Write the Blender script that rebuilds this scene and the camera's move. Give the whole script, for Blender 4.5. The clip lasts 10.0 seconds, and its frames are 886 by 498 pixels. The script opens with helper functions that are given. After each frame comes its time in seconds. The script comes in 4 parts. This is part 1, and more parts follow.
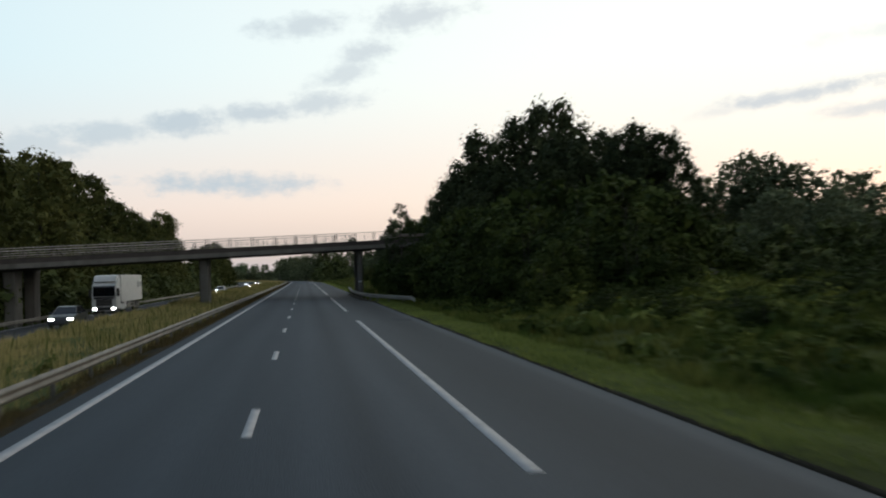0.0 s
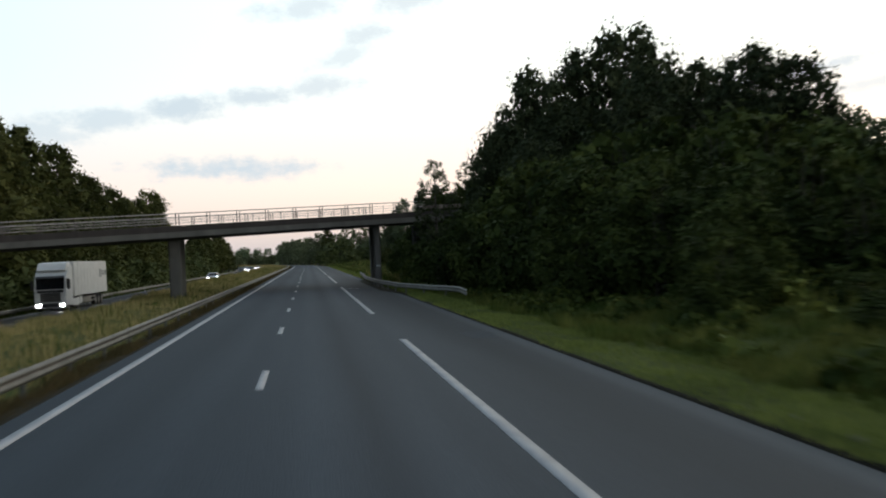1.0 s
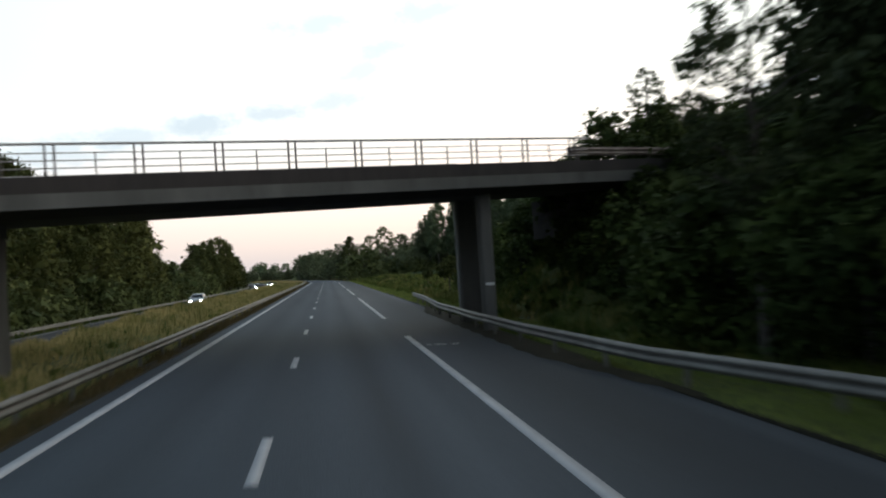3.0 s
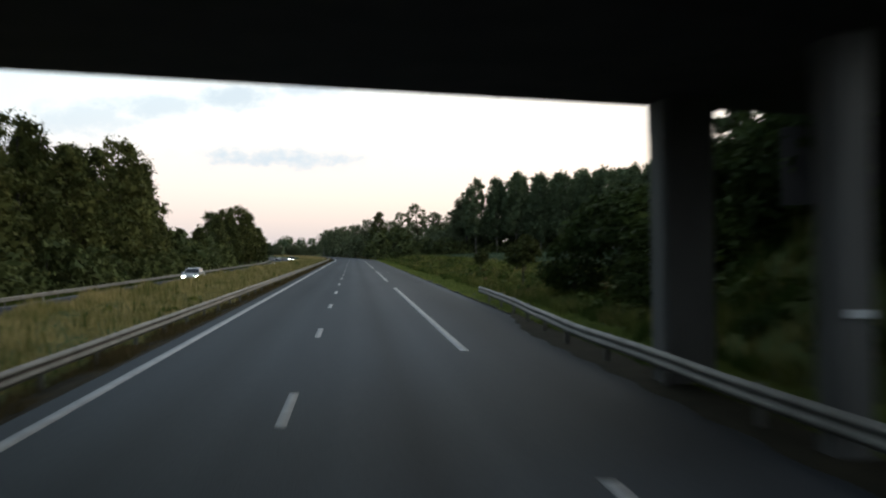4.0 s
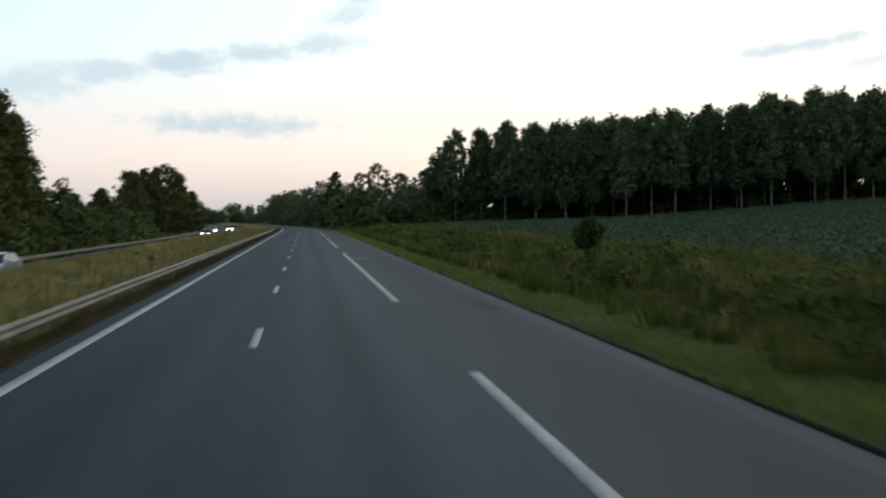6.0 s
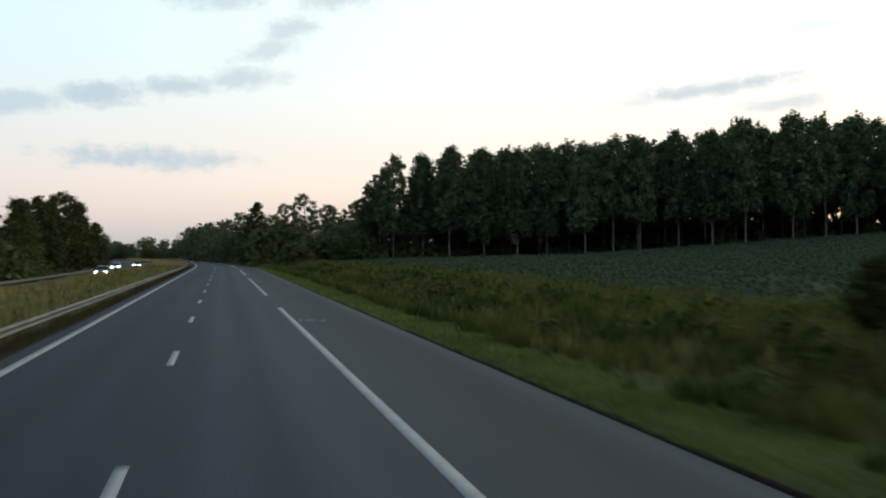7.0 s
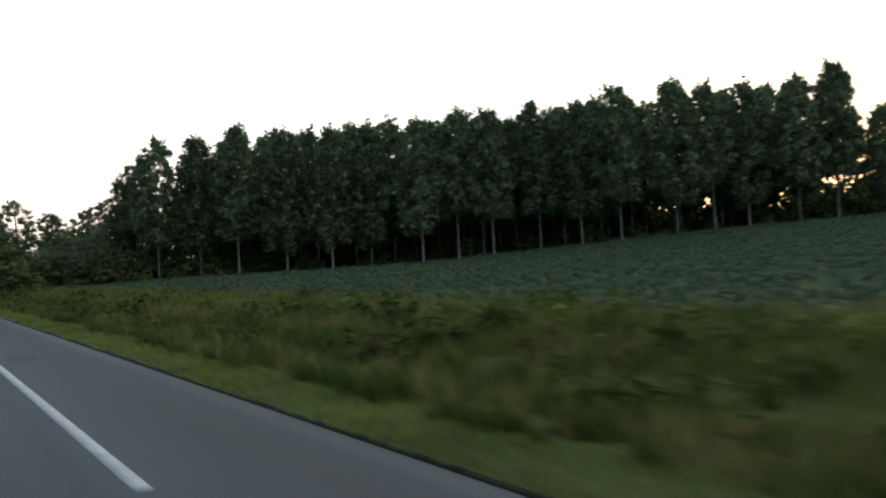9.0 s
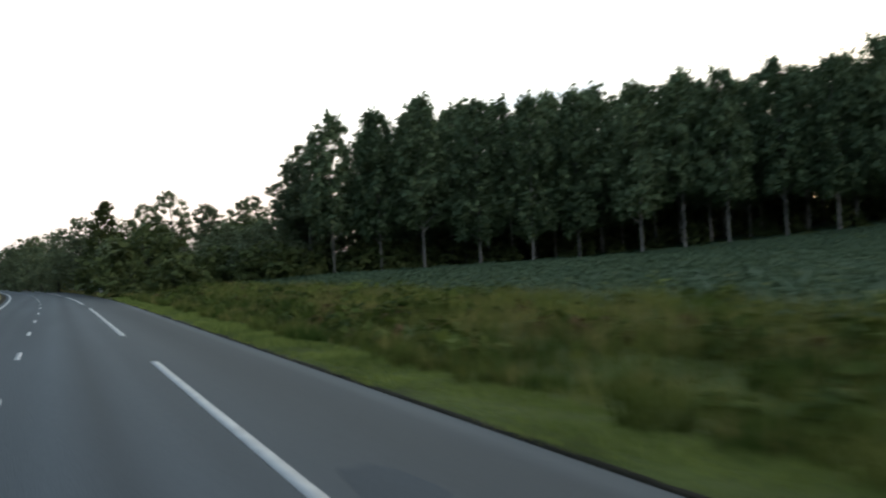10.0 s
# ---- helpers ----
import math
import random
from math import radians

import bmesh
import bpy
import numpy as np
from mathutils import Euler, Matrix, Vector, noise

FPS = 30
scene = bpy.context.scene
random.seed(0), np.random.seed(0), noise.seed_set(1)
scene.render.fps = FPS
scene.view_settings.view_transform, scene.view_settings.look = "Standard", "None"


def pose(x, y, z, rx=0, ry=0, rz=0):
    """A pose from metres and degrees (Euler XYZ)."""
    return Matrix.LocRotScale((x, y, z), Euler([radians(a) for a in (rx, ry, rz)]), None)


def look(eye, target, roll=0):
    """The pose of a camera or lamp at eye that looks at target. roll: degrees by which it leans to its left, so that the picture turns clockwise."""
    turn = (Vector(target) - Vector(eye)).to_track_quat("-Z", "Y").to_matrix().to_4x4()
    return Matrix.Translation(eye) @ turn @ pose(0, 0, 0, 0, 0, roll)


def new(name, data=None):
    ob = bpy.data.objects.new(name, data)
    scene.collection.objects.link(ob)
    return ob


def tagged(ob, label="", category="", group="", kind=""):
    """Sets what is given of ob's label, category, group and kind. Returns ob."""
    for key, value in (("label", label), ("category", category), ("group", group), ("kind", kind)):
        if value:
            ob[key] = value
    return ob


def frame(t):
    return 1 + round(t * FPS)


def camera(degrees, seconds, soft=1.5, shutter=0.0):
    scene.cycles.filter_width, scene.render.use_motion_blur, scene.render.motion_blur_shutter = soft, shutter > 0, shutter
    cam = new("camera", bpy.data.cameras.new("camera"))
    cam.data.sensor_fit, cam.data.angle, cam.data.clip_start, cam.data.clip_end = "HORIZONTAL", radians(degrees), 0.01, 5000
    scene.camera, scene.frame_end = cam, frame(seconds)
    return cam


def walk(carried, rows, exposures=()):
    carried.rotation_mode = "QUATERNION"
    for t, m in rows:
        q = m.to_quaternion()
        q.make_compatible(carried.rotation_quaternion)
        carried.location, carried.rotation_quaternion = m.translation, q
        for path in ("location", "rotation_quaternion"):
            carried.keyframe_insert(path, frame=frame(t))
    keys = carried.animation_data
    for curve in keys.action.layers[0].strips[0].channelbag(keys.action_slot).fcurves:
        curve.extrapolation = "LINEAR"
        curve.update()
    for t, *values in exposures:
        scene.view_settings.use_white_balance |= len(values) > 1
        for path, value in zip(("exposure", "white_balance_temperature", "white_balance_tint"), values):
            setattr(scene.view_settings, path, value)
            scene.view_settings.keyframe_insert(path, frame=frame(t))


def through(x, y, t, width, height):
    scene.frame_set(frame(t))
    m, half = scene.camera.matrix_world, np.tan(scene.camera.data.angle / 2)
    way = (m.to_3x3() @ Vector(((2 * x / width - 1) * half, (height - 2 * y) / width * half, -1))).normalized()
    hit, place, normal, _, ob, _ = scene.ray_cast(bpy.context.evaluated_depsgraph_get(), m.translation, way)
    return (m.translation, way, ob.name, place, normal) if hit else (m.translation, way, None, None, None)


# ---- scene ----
cam = camera(48.8, 10.0, soft=2.0, shutter=0.5)
PATH = [
    (0, (0.897, -0.384, 2.291), (1.180, 1.596, 2.335), -2.0),
    (0.1, (0.929, 1.771, 2.287), (1.200, 3.752, 2.327), -2.0),
    (0.5, (0.946, 10.538, 2.283), (1.216, 12.520, 2.275), -2.7),
    (1, (0.969, 22.237, 2.280), (1.244, 24.218, 2.287), -2.8),
    (1.5, (0.953, 33.636, 2.261), (1.191, 35.621, 2.222), -2.4),
    (2, (0.989, 45.426, 2.268), (1.271, 47.405, 2.233), -2.9),
    (3.3, (0.937, 75.468, 2.188), (1.165, 77.454, 2.232), -3.8),
    (3.5, (1.028, 80.325, 2.255), (1.252, 82.313, 2.242), -3.6),
    (3.9, (1.045, 89.544, 2.290), (1.259, 91.533, 2.294), -1.8),
    (4, (0.965, 92.217, 2.254), (1.148, 94.209, 2.255), -0.8),
    (4.5, (0.878, 103.959, 2.284), (1.086, 105.943, 2.149), -1.3),
    (5, (0.870, 115.598, 2.282), (1.056, 117.588, 2.212), -0.7),
    (5.5, (0.921, 127.167, 2.285), (1.120, 129.155, 2.202), -1.8),
    (6, (0.976, 139.056, 2.317), (1.255, 141.035, 2.249), -0.9),
    (6.1, (1.021, 141.321, 2.329), (1.319, 143.299, 2.296), -1.0),
    (7.5, (1.120, 173.473, 2.333), (1.599, 175.415, 2.344), -0.3),
    (8, (1.169, 185.347, 2.326), (1.747, 187.262, 2.355), -0.6),
    (8.4, (1.211, 194.394, 2.308), (2.095, 196.188, 2.341), 0.5),
    (8.5, (1.293, 196.650, 2.283), (2.193, 198.436, 2.319), 0.0),
    (9, (1.271, 207.863, 2.281), (2.245, 209.609, 2.295), -2.9),
    (9.5, (1.109, 219.017, 2.250), (1.966, 220.823, 2.292), -1.8),
    (10, (1.123, 230.211, 2.268), (1.864, 232.069, 2.285), -3.2),
]
WHITE = (6400, 6)
EXPOSURES = [(t, stops, WHITE[0] - (230 if t > 5.8 else 0), WHITE[1] - (3 if t > 5.8 else 0)) for t, stops in ((0.0, -0.1), (0.5, -0.1), (1.0, 0.15), (1.5, 0.9), (2.0, 1.25), (3.5, 0.0), (4.0, 0.3), (4.5, 0.42), (5.0, 0.0), (5.5, 0.05), (6.0, 0.1), (7.5, -0.1), (8.0, -0.1), (8.5, 0.35), (9.0, 0.6), (9.5, 0.5), (10.0, 0.75))]
walk(cam, [(t, look(eye, target, roll)) for t, eye, target, roll in PATH], EXPOSURES)
# ---- world and sun: dusk, the sun just gone behind the poplars ahead on the right ----
SUN_AZ, SUN_EL = radians(58), radians(3)
world = bpy.data.worlds.new("dusk_sky")
scene.world = world
world.use_nodes = True


def build_sky(tree):
    nodes, links = tree.nodes, tree.links
    nodes.clear()

    def add(kind, **inputs):
        n = nodes.new(kind)
        for key, value in inputs.items():
            n.inputs[int(key[1:])].default_value = value
        return n

    def m(op, a, b=None, clamp=False):
        n = nodes.new("ShaderNodeMath")
        n.operation, n.use_clamp = op, clamp
        for i, v in enumerate((a, b)):
            if v is None:
                continue
            if isinstance(v, (int, float)):
                n.inputs[i].default_value = v
            else:
                links.new(v, n.inputs[i])
        return n.outputs[0]

    def mix(fac, a, b):
        n = nodes.new("ShaderNodeMix")
        n.data_type = "RGBA"
        for sock, v in ((n.inputs["Factor"], fac), (n.inputs["A"], a), (n.inputs["B"], b)):
            if isinstance(v, (tuple, float, int)):
                sock.default_value = (*v, 1) if isinstance(v, tuple) else v
            else:
                links.new(v, sock)
        return n.outputs["Result"]

    coord = nodes.new("ShaderNodeTexCoord").outputs["Generated"]
    sep = nodes.new("ShaderNodeSeparateXYZ")
    links.new(coord, sep.inputs[0])
    x, y, z = sep.outputs
    az = m("ADD", m("MULTIPLY", m("ARCTAN2", x, y), 180 / math.pi), 0.25)
    el = m("MULTIPLY", m("ARCSINE", z), 180 / math.pi)

    def smooth(v, a, b):
        n = nodes.new("ShaderNodeMapRange")
        n.interpolation_type = "SMOOTHSTEP"
        links.new(v, n.inputs[0])
        n.inputs[1].default_value, n.inputs[2].default_value = a, b
        return n.outputs[0]

    # the clear sky: pale blue away from the sun, cream towards it, pink low down
    side = smooth(az, -40, 22)
    high = mix(side, (0.66, 0.87, 1.00), (1.06, 1.06, 1.02))
    low = mix(side, (0.80, 0.665, 0.685), (1.02, 0.80, 0.745))
    clear = mix(smooth(el, 2.0, 13.0), low, high)
    haze = mix(smooth(el, -1.0, 4.5), (0.50, 0.50, 0.56), clear)
    haze = mix(smooth(az, 5, 30), haze, clear)
    nishita = nodes.new("ShaderNodeTexSky")
    nishita.sky_type, nishita.sun_disc = "NISHITA", False
    nishita.sun_elevation, nishita.sun_rotation = SUN_EL, SUN_AZ
    haze = mix(0.06, haze, nishita.outputs[0])

    # cloud banks: soft long shapes broken up by noise
    noise_map = nodes.new("ShaderNodeMapping")
    links.new(coord, noise_map.inputs[0])
    noise_map.inputs["Scale"].default_value = (10, 10, 17)
    tex = nodes.new("ShaderNodeTexNoise")
    links.new(noise_map.outputs[0], tex.inputs["Vector"])
    tex.inputs["Scale"].default_value, tex.inputs["Detail"].default_value, tex.inputs["Roughness"].default_value = 3.4, 8, 0.66
    puff = tex.outputs[0]
    total = None
    # each: azimuth, height, half width, half height, slope, strength
    banks = ((-3.6, 5.35, 6.0, 0.85, -0.02, 1.0), (-10.6, 8.2, 4.4, 0.9, 0.06, 0.75), (-6.0, 8.8, 3.6, 1.0, 0.10, 0.95), (-2.2, 9.4, 4.2, 0.75, 0.10, 0.9), (1.4, 9.9, 3.4, 0.9, 0.12, 0.8),
             (3.0, 11.6, 2.6, 0.8, 0.25, 0.7), (4.4, 12.8, 2.4, 0.9, 0.2, 0.8), (-14.5, 7.4, 4.5, 1.2, 0.05, 0.6), (0.4, 14.2, 3.4, 0.9, 0.1, 0.75), (7.4, 14.7, 3.8, 1.1, 0.08, 0.8), (2.6, 17.5, 5.0, 1.0, 0.1, 0.5),
             (28.5, 8.95, 6.4, 0.62, 0.09, 0.95), (32.0, 7.9, 3.4, 0.55, 0.06, 0.75), (24.5, 8.4, 2.4, 0.5, 0.1, 0.45), (34.0, 12.0, 6.0, 0.6, 0.06, 0.4), (-22, 6, 6, 1.0, 0.0, 0.7), (52, 8, 9, 0.8, 0.05, 0.5), (-60, 9, 14, 2, 0.0, 0.7))
    for az0, el0, w, h, slope, much in banks:
        dx = m("DIVIDE", m("SUBTRACT", az, az0), w)
        rise = m("MULTIPLY", m("SUBTRACT", az, az0), slope)
        dy = m("DIVIDE", m("SUBTRACT", m("SUBTRACT", el, el0), rise), h)
        r = m("SQRT", m("ADD", m("MULTIPLY", dx, dx), m("MULTIPLY", dy, dy)))
        ragged = m("ADD", r, m("MULTIPLY", m("SUBTRACT", puff, 0.5), 2.2))
        one = m("MULTIPLY", smooth(ragged, 1.1, 0.15), much)
        total = one if total is None else m("MAXIMUM", total, one)
    # the twilight sky is darker overhead and away from the sun
    sx, sy = math.sin(SUN_AZ), math.cos(SUN_AZ)
    towards = m("ADD", m("MULTIPLY", x, sx), m("MULTIPLY", y, sy))
    dim = m("MULTIPLY", smooth(el, 75, 14), smooth(towards, -1.1, 0.35))
    cloud = mix(side, (0.44, 0.58, 0.69), (0.68, 0.71, 0.76))
    colour = mix(m("MULTIPLY", total, 0.9), haze, cloud)
    colour = mix(dim, (0.16, 0.21, 0.30), colour)
    back = nodes.new("ShaderNodeBackground")
    links.new(colour, back.inputs["Color"])
    back.inputs["Strength"].default_value = SKY_STRENGTH
    links.new(back.outputs[0], nodes.new("ShaderNodeOutputWorld").inputs[0])


SKY_STRENGTH = 1.0
build_sky(world.node_tree)
sun_data = bpy.data.lights.new("sun", "SUN")
sun_data.energy, sun_data.angle, sun_data.color = 0.25, radians(14), (1.0, 0.84, 0.70)
sun = new("sun", sun_data)
sun.matrix_world = look((60, 60, 40), (60 - math.sin(SUN_AZ), 60 - math.cos(SUN_AZ), 40 - math.tan(SUN_EL)))

# ---- materials ----


def material(name, colour, rough=0.8, metal=0.0, second=None, scale=3.0, detail=4.0, bump=0.0, bump_scale=40.0, stretch=(1, 1, 1), spread=0.0, island=0.0, spec=0.5, emit=None, strength=0.0, contrast=0.25):
    """A surface with two scales of variation: broad patches from one colour to the second, fine grain in the bump."""
    mat = bpy.data.materials.new(name)
    mat.use_nodes = True
    nt = mat.node_tree
    bsdf = nt.nodes["Principled BSDF"]
    bsdf.inputs["Roughness"].default_value, bsdf.inputs["Metallic"].default_value = rough, metal
    bsdf.inputs["Specular IOR Level"].default_value = spec
    coord = nt.nodes.new("ShaderNodeTexCoord")
    mapping = nt.nodes.new("ShaderNodeMapping")
    mapping.inputs["Scale"].default_value = stretch
    nt.links.new(coord.outputs["Object"], mapping.inputs[0])
    second = second or tuple(c * 0.7 for c in colour)
    big = nt.nodes.new("ShaderNodeTexNoise")
    big.inputs["Scale"].default_value, big.inputs["Detail"].default_value = scale, detail
    nt.links.new(mapping.outputs[0], big.inputs["Vector"])
    ramp = nt.nodes.new("ShaderNodeMapRange")
    ramp.inputs[1].default_value, ramp.inputs[2].default_value = 0.5 - contrast, 0.5 + contrast
    nt.links.new(big.outputs[0], ramp.inputs[0])
    mixer = nt.nodes.new("ShaderNodeMix")
    mixer.data_type = "RGBA"
    mixer.inputs["A"].default_value, mixer.inputs["B"].default_value = (*second, 1), (*colour, 1)
    nt.links.new(ramp.outputs[0], mixer.inputs["Factor"])
    out = mixer.outputs["Result"]
    for amount, node, socket in ((spread, "ShaderNodeObjectInfo", "Random"), (island, "ShaderNodeNewGeometry", "Random Per Island")):
        if amount:
            info = nt.nodes.new(node)
            r = nt.nodes.new("ShaderNodeMapRange")
            r.inputs[3].default_value, r.inputs[4].default_value = 1 - amount, 1 + amount
            nt.links.new(info.outputs[socket], r.inputs[0])
            hsv = nt.nodes.new("ShaderNodeHueSaturation")
            nt.links.new(r.outputs[0], hsv.inputs["Value"])
            h = nt.nodes.new("ShaderNodeMapRange")
            h.inputs[3].default_value, h.inputs[4].default_value = 0.5 + 0.05 * amount, 0.5 - 0.05 * amount
            nt.links.new(info.outputs[socket], h.inputs[0])
            nt.links.new(h.outputs[0], hsv.inputs["Hue"])
            nt.links.new(out, hsv.inputs["Color"])
            out = hsv.outputs[0]
    nt.links.new(out, bsdf.inputs["Base Color"])
    if bump:
        fine = nt.nodes.new("ShaderNodeTexNoise")
        fine.inputs["Scale"].default_value, fine.inputs["Detail"].default_value = bump_scale, 6
        nt.links.new(mapping.outputs[0], fine.inputs["Vector"])
        b = nt.nodes.new("ShaderNodeBump")
        b.inputs["Strength"].default_value, b.inputs["Distance"].default_value = bump, 0.02
        nt.links.new(fine.outputs[0], b.inputs["Height"])
        nt.links.new(b.outputs[0], bsdf.inputs["Normal"])
    if emit:
        bsdf.inputs["Emission Color"].default_value, bsdf.inputs["Emission Strength"].default_value = (*emit, 1), strength
    return mat


def asphalt_material(name, colour, tracks):
    """Worn asphalt: grit, long streaks along the lanes, polished wheel tracks and darker oil between them."""
    mat = material(name, colour, 0.82, second=tuple(c * 0.72 for c in colour), scale=0.5, stretch=(1, 0.06, 1), bump=0.5, bump_scale=60, spec=0.16)
    nt = mat.node_tree
    bsdf = nt.nodes["Principled BSDF"]
    base = bsdf.inputs["Base Color"].links[0].from_socket
    coord = nt.nodes.new("ShaderNodeTexCoord").outputs["Object"]
    sep = nt.nodes.new("ShaderNodeSeparateXYZ")
    nt.links.new(coord, sep.inputs[0])
    total = None
    for centre, width, amount in tracks:
        s = nt.nodes.new("ShaderNodeMath"); s.operation = "SUBTRACT"; s.inputs[1].default_value = centre
        nt.links.new(sep.outputs[0], s.inputs[0])
        a = nt.nodes.new("ShaderNodeMath"); a.operation = "ABSOLUTE"
        nt.links.new(s.outputs[0], a.inputs[0])
        r = nt.nodes.new("ShaderNodeMapRange"); r.interpolation_type = "SMOOTHSTEP"
        r.inputs[1].default_value, r.inputs[2].default_value, r.inputs[3].default_value, r.inputs[4].default_value = 0, width, amount, 0
        nt.links.new(a.outputs[0], r.inputs[0])
        if total is None:
            total = r.outputs[0]
        else:
            p = nt.nodes.new("ShaderNodeMath"); p.operation = "ADD"
            nt.links.new(total, p.inputs[0]); nt.links.new(r.outputs[0], p.inputs[1])
            total = p.outputs[0]
    grit = nt.nodes.new("ShaderNodeTexNoise")
    grit.inputs["Scale"].default_value, grit.inputs["Detail"].default_value = 14, 8
    nt.links.new(coord, grit.inputs["Vector"])
    g = nt.nodes.new("ShaderNodeMapRange"); g.inputs[3].default_value, g.inputs[4].default_value = 0.75, 1.25
    nt.links.new(grit.outputs[0], g.inputs[0])
    plus = nt.nodes.new("ShaderNodeMath"); plus.operation = "ADD"; plus.inputs[1].default_value = 1
    nt.links.new(total, plus.inputs[0])
    times = nt.nodes.new("ShaderNodeMath"); times.operation = "MULTIPLY"
    nt.links.new(plus.outputs[0], times.inputs[0]); nt.links.new(g.outputs[0], times.inputs[1])
    hsv = nt.nodes.new("ShaderNodeHueSaturation")
    nt.links.new(base, hsv.inputs["Color"]); nt.links.new(times.outputs[0], hsv.inputs["Value"])
    nt.links.new(hsv.outputs[0], bsdf.inputs["Base Color"])
    return mat


def leaf_material(name, colour, warm, scale=0.35, contrast=0.2, through=0.22):
    """Leaves: each one a shade of its own, some light passing through."""
    mat = material(name, colour, 0.8, second=warm, scale=scale, spread=0.22, island=0.26, spec=0.08, contrast=contrast)
    nt = mat.node_tree
    bsdf = nt.nodes["Principled BSDF"]
    base = bsdf.inputs["Base Color"].links[0].from_socket
    trans = nt.nodes.new("ShaderNodeBsdfTranslucent")
    nt.links.new(base, trans.inputs["Color"])
    mixer = nt.nodes.new("ShaderNodeMixShader")
    mixer.inputs[0].default_value = through
    nt.links.new(bsdf.outputs[0], mixer.inputs[1]); nt.links.new(trans.outputs[0], mixer.inputs[2])
    nt.links.new(mixer.outputs[0], nt.nodes["Material Output"].inputs[0])
    return mat


ASPHALT = asphalt_material("asphalt", (0.062, 0.0740, 0.0875), ((-2.4, 0.5, 0.12), (-0.8, 0.5, 0.12), (0.95, 0.5, 0.14), (2.55, 0.5, 0.14), (1.75, 0.45, -0.20), (-1.6, 0.4, -0.10), (5.4, 2.0, -0.28), (6.6, 0.4, 0.35)))
ASPHALT_FAR = asphalt_material("asphalt_oncoming", (0.044, 0.045, 0.048), ((-16.0, 0.5, 0.1), (-14.4, 0.5, 0.1), (-20.0, 0.5, 0.1), (-18.4, 0.5, 0.1)))
PAINT = material("road_paint", (0.48, 0.48, 0.48), 0.7, second=(0.26, 0.26, 0.27), scale=3.0, detail=8, bump=0.3, contrast=0.3)
SOIL = material("meadow_soil", (0.085, 0.105, 0.028), 0.95, second=(0.050, 0.056, 0.020), scale=0.35, detail=8, bump=0.8, bump_scale=8, spec=0.06)
GRAVEL = material("verge_dirt", (0.042, 0.036, 0.022), 0.95, second=(0.022, 0.020, 0.013), scale=1.5, detail=8, bump=0.8, bump_scale=25, spec=0.06)
FIELD = material("field_soil", (0.050, 0.080, 0.042), 0.95, second=(0.040, 0.060, 0.034), scale=0.5, detail=8, bump=0.7, bump_scale=12, spec=0.06)
CONCRETE = material("concrete", (0.165, 0.157, 0.143), 0.9, second=(0.07, 0.067, 0.06), scale=0.8, detail=8, bump=0.35, bump_scale=30, stretch=(1, 1, 0.35))
# rust-stained tone for the kerbs; doubles as painted shade under the deck
CONCRETE_DARK = material("stained_shaded_concrete", (0.060, 0.049, 0.044), 0.9, second=(0.030, 0.025, 0.023), scale=1.2, detail=8, bump=0.35, bump_scale=30, stretch=(1, 1, 0.25))
STEEL = material("galvanised_steel", (0.235, 0.222, 0.195), 0.65, 0.3, second=(0.12, 0.11, 0.094), scale=1.2, detail=6, bump=0.1, bump_scale=80)
STEEL_DARK = material("weathered_steel", (0.20, 0.17, 0.15), 0.6, 0.5, second=(0.12, 0.09, 0.075), scale=3.0)
RAIL_STEEL = material("rail_steel", (0.50, 0.46, 0.43), 0.5, 0.3, second=(0.34, 0.30, 0.28), scale=3.0)
RAIL_PAINT = material("railing_paint", (0.16, 0.135, 0.125), 0.6, 0.2, second=(0.09, 0.07, 0.065), scale=3.0)
BARK = material("bark", (0.075, 0.064, 0.050), 0.95, second=(0.035, 0.030, 0.024), scale=2.0, detail=8, bump=0.8, bump_scale=14, stretch=(1, 1, 0.3), spread=0.3)
EARTH = material("dry_earth", (0.17, 0.15, 0.125), 0.95, second=(0.075, 0.068, 0.05), scale=0.9, detail=8, bump=0.7, bump_scale=14, spec=0.06)
# soil blackened so that it includes the shadow in the edge crack
EDGE_SOIL_SHADE = material("edge_soil_shade", (0.016, 0.015, 0.010), 0.95, second=(0.008, 0.008, 0.006), scale=2.0, detail=8, bump=0.8, bump_scale=20, spec=0.06)
BARK_PALE = material("poplar_bark", (0.30, 0.275, 0.235), 0.9, second=(0.11, 0.10, 0.085), scale=1.4, detail=8, bump=0.7, bump_scale=10, stretch=(1, 1, 0.3), spread=0.5)
LEAF_WOOD = leaf_material("wood_leaves", (0.050, 0.064, 0.028), (0.026, 0.036, 0.016), through=0.12)
# greyish willow green, with distance haze put into its paler colour
LEAF_WILLOW_HAZE = leaf_material("hazy_willow_leaves", (0.155, 0.178, 0.096), (0.095, 0.115, 0.060))
LEAF_POPLAR = leaf_material("poplar_leaves", (0.162, 0.205, 0.106), (0.110, 0.146, 0.076))
LEAF_BUSH = leaf_material("bush_leaves", (0.068, 0.090, 0.021), (0.024, 0.036, 0.010), through=0.10)
LEAF_HEDGE = leaf_material("hedge_leaves", (0.120, 0.140, 0.050), (0.058, 0.074, 0.026), through=0.15)
LEAF_LEFT = leaf_material("lime_leaves", (0.104, 0.114, 0.036), (0.054, 0.064, 0.021))
GRASS = leaf_material("green_grass", (0.262, 0.295, 0.078), (0.170, 0.202, 0.054))
GRASS_TALL = leaf_material("tall_grass", (0.138, 0.148, 0.038), (0.055, 0.088, 0.018), 0.22, 0.10)
GRASS_GOLD = leaf_material("seeding_grass", (0.27, 0.225, 0.085), (0.145, 0.145, 0.042), 0.4, 0.15)
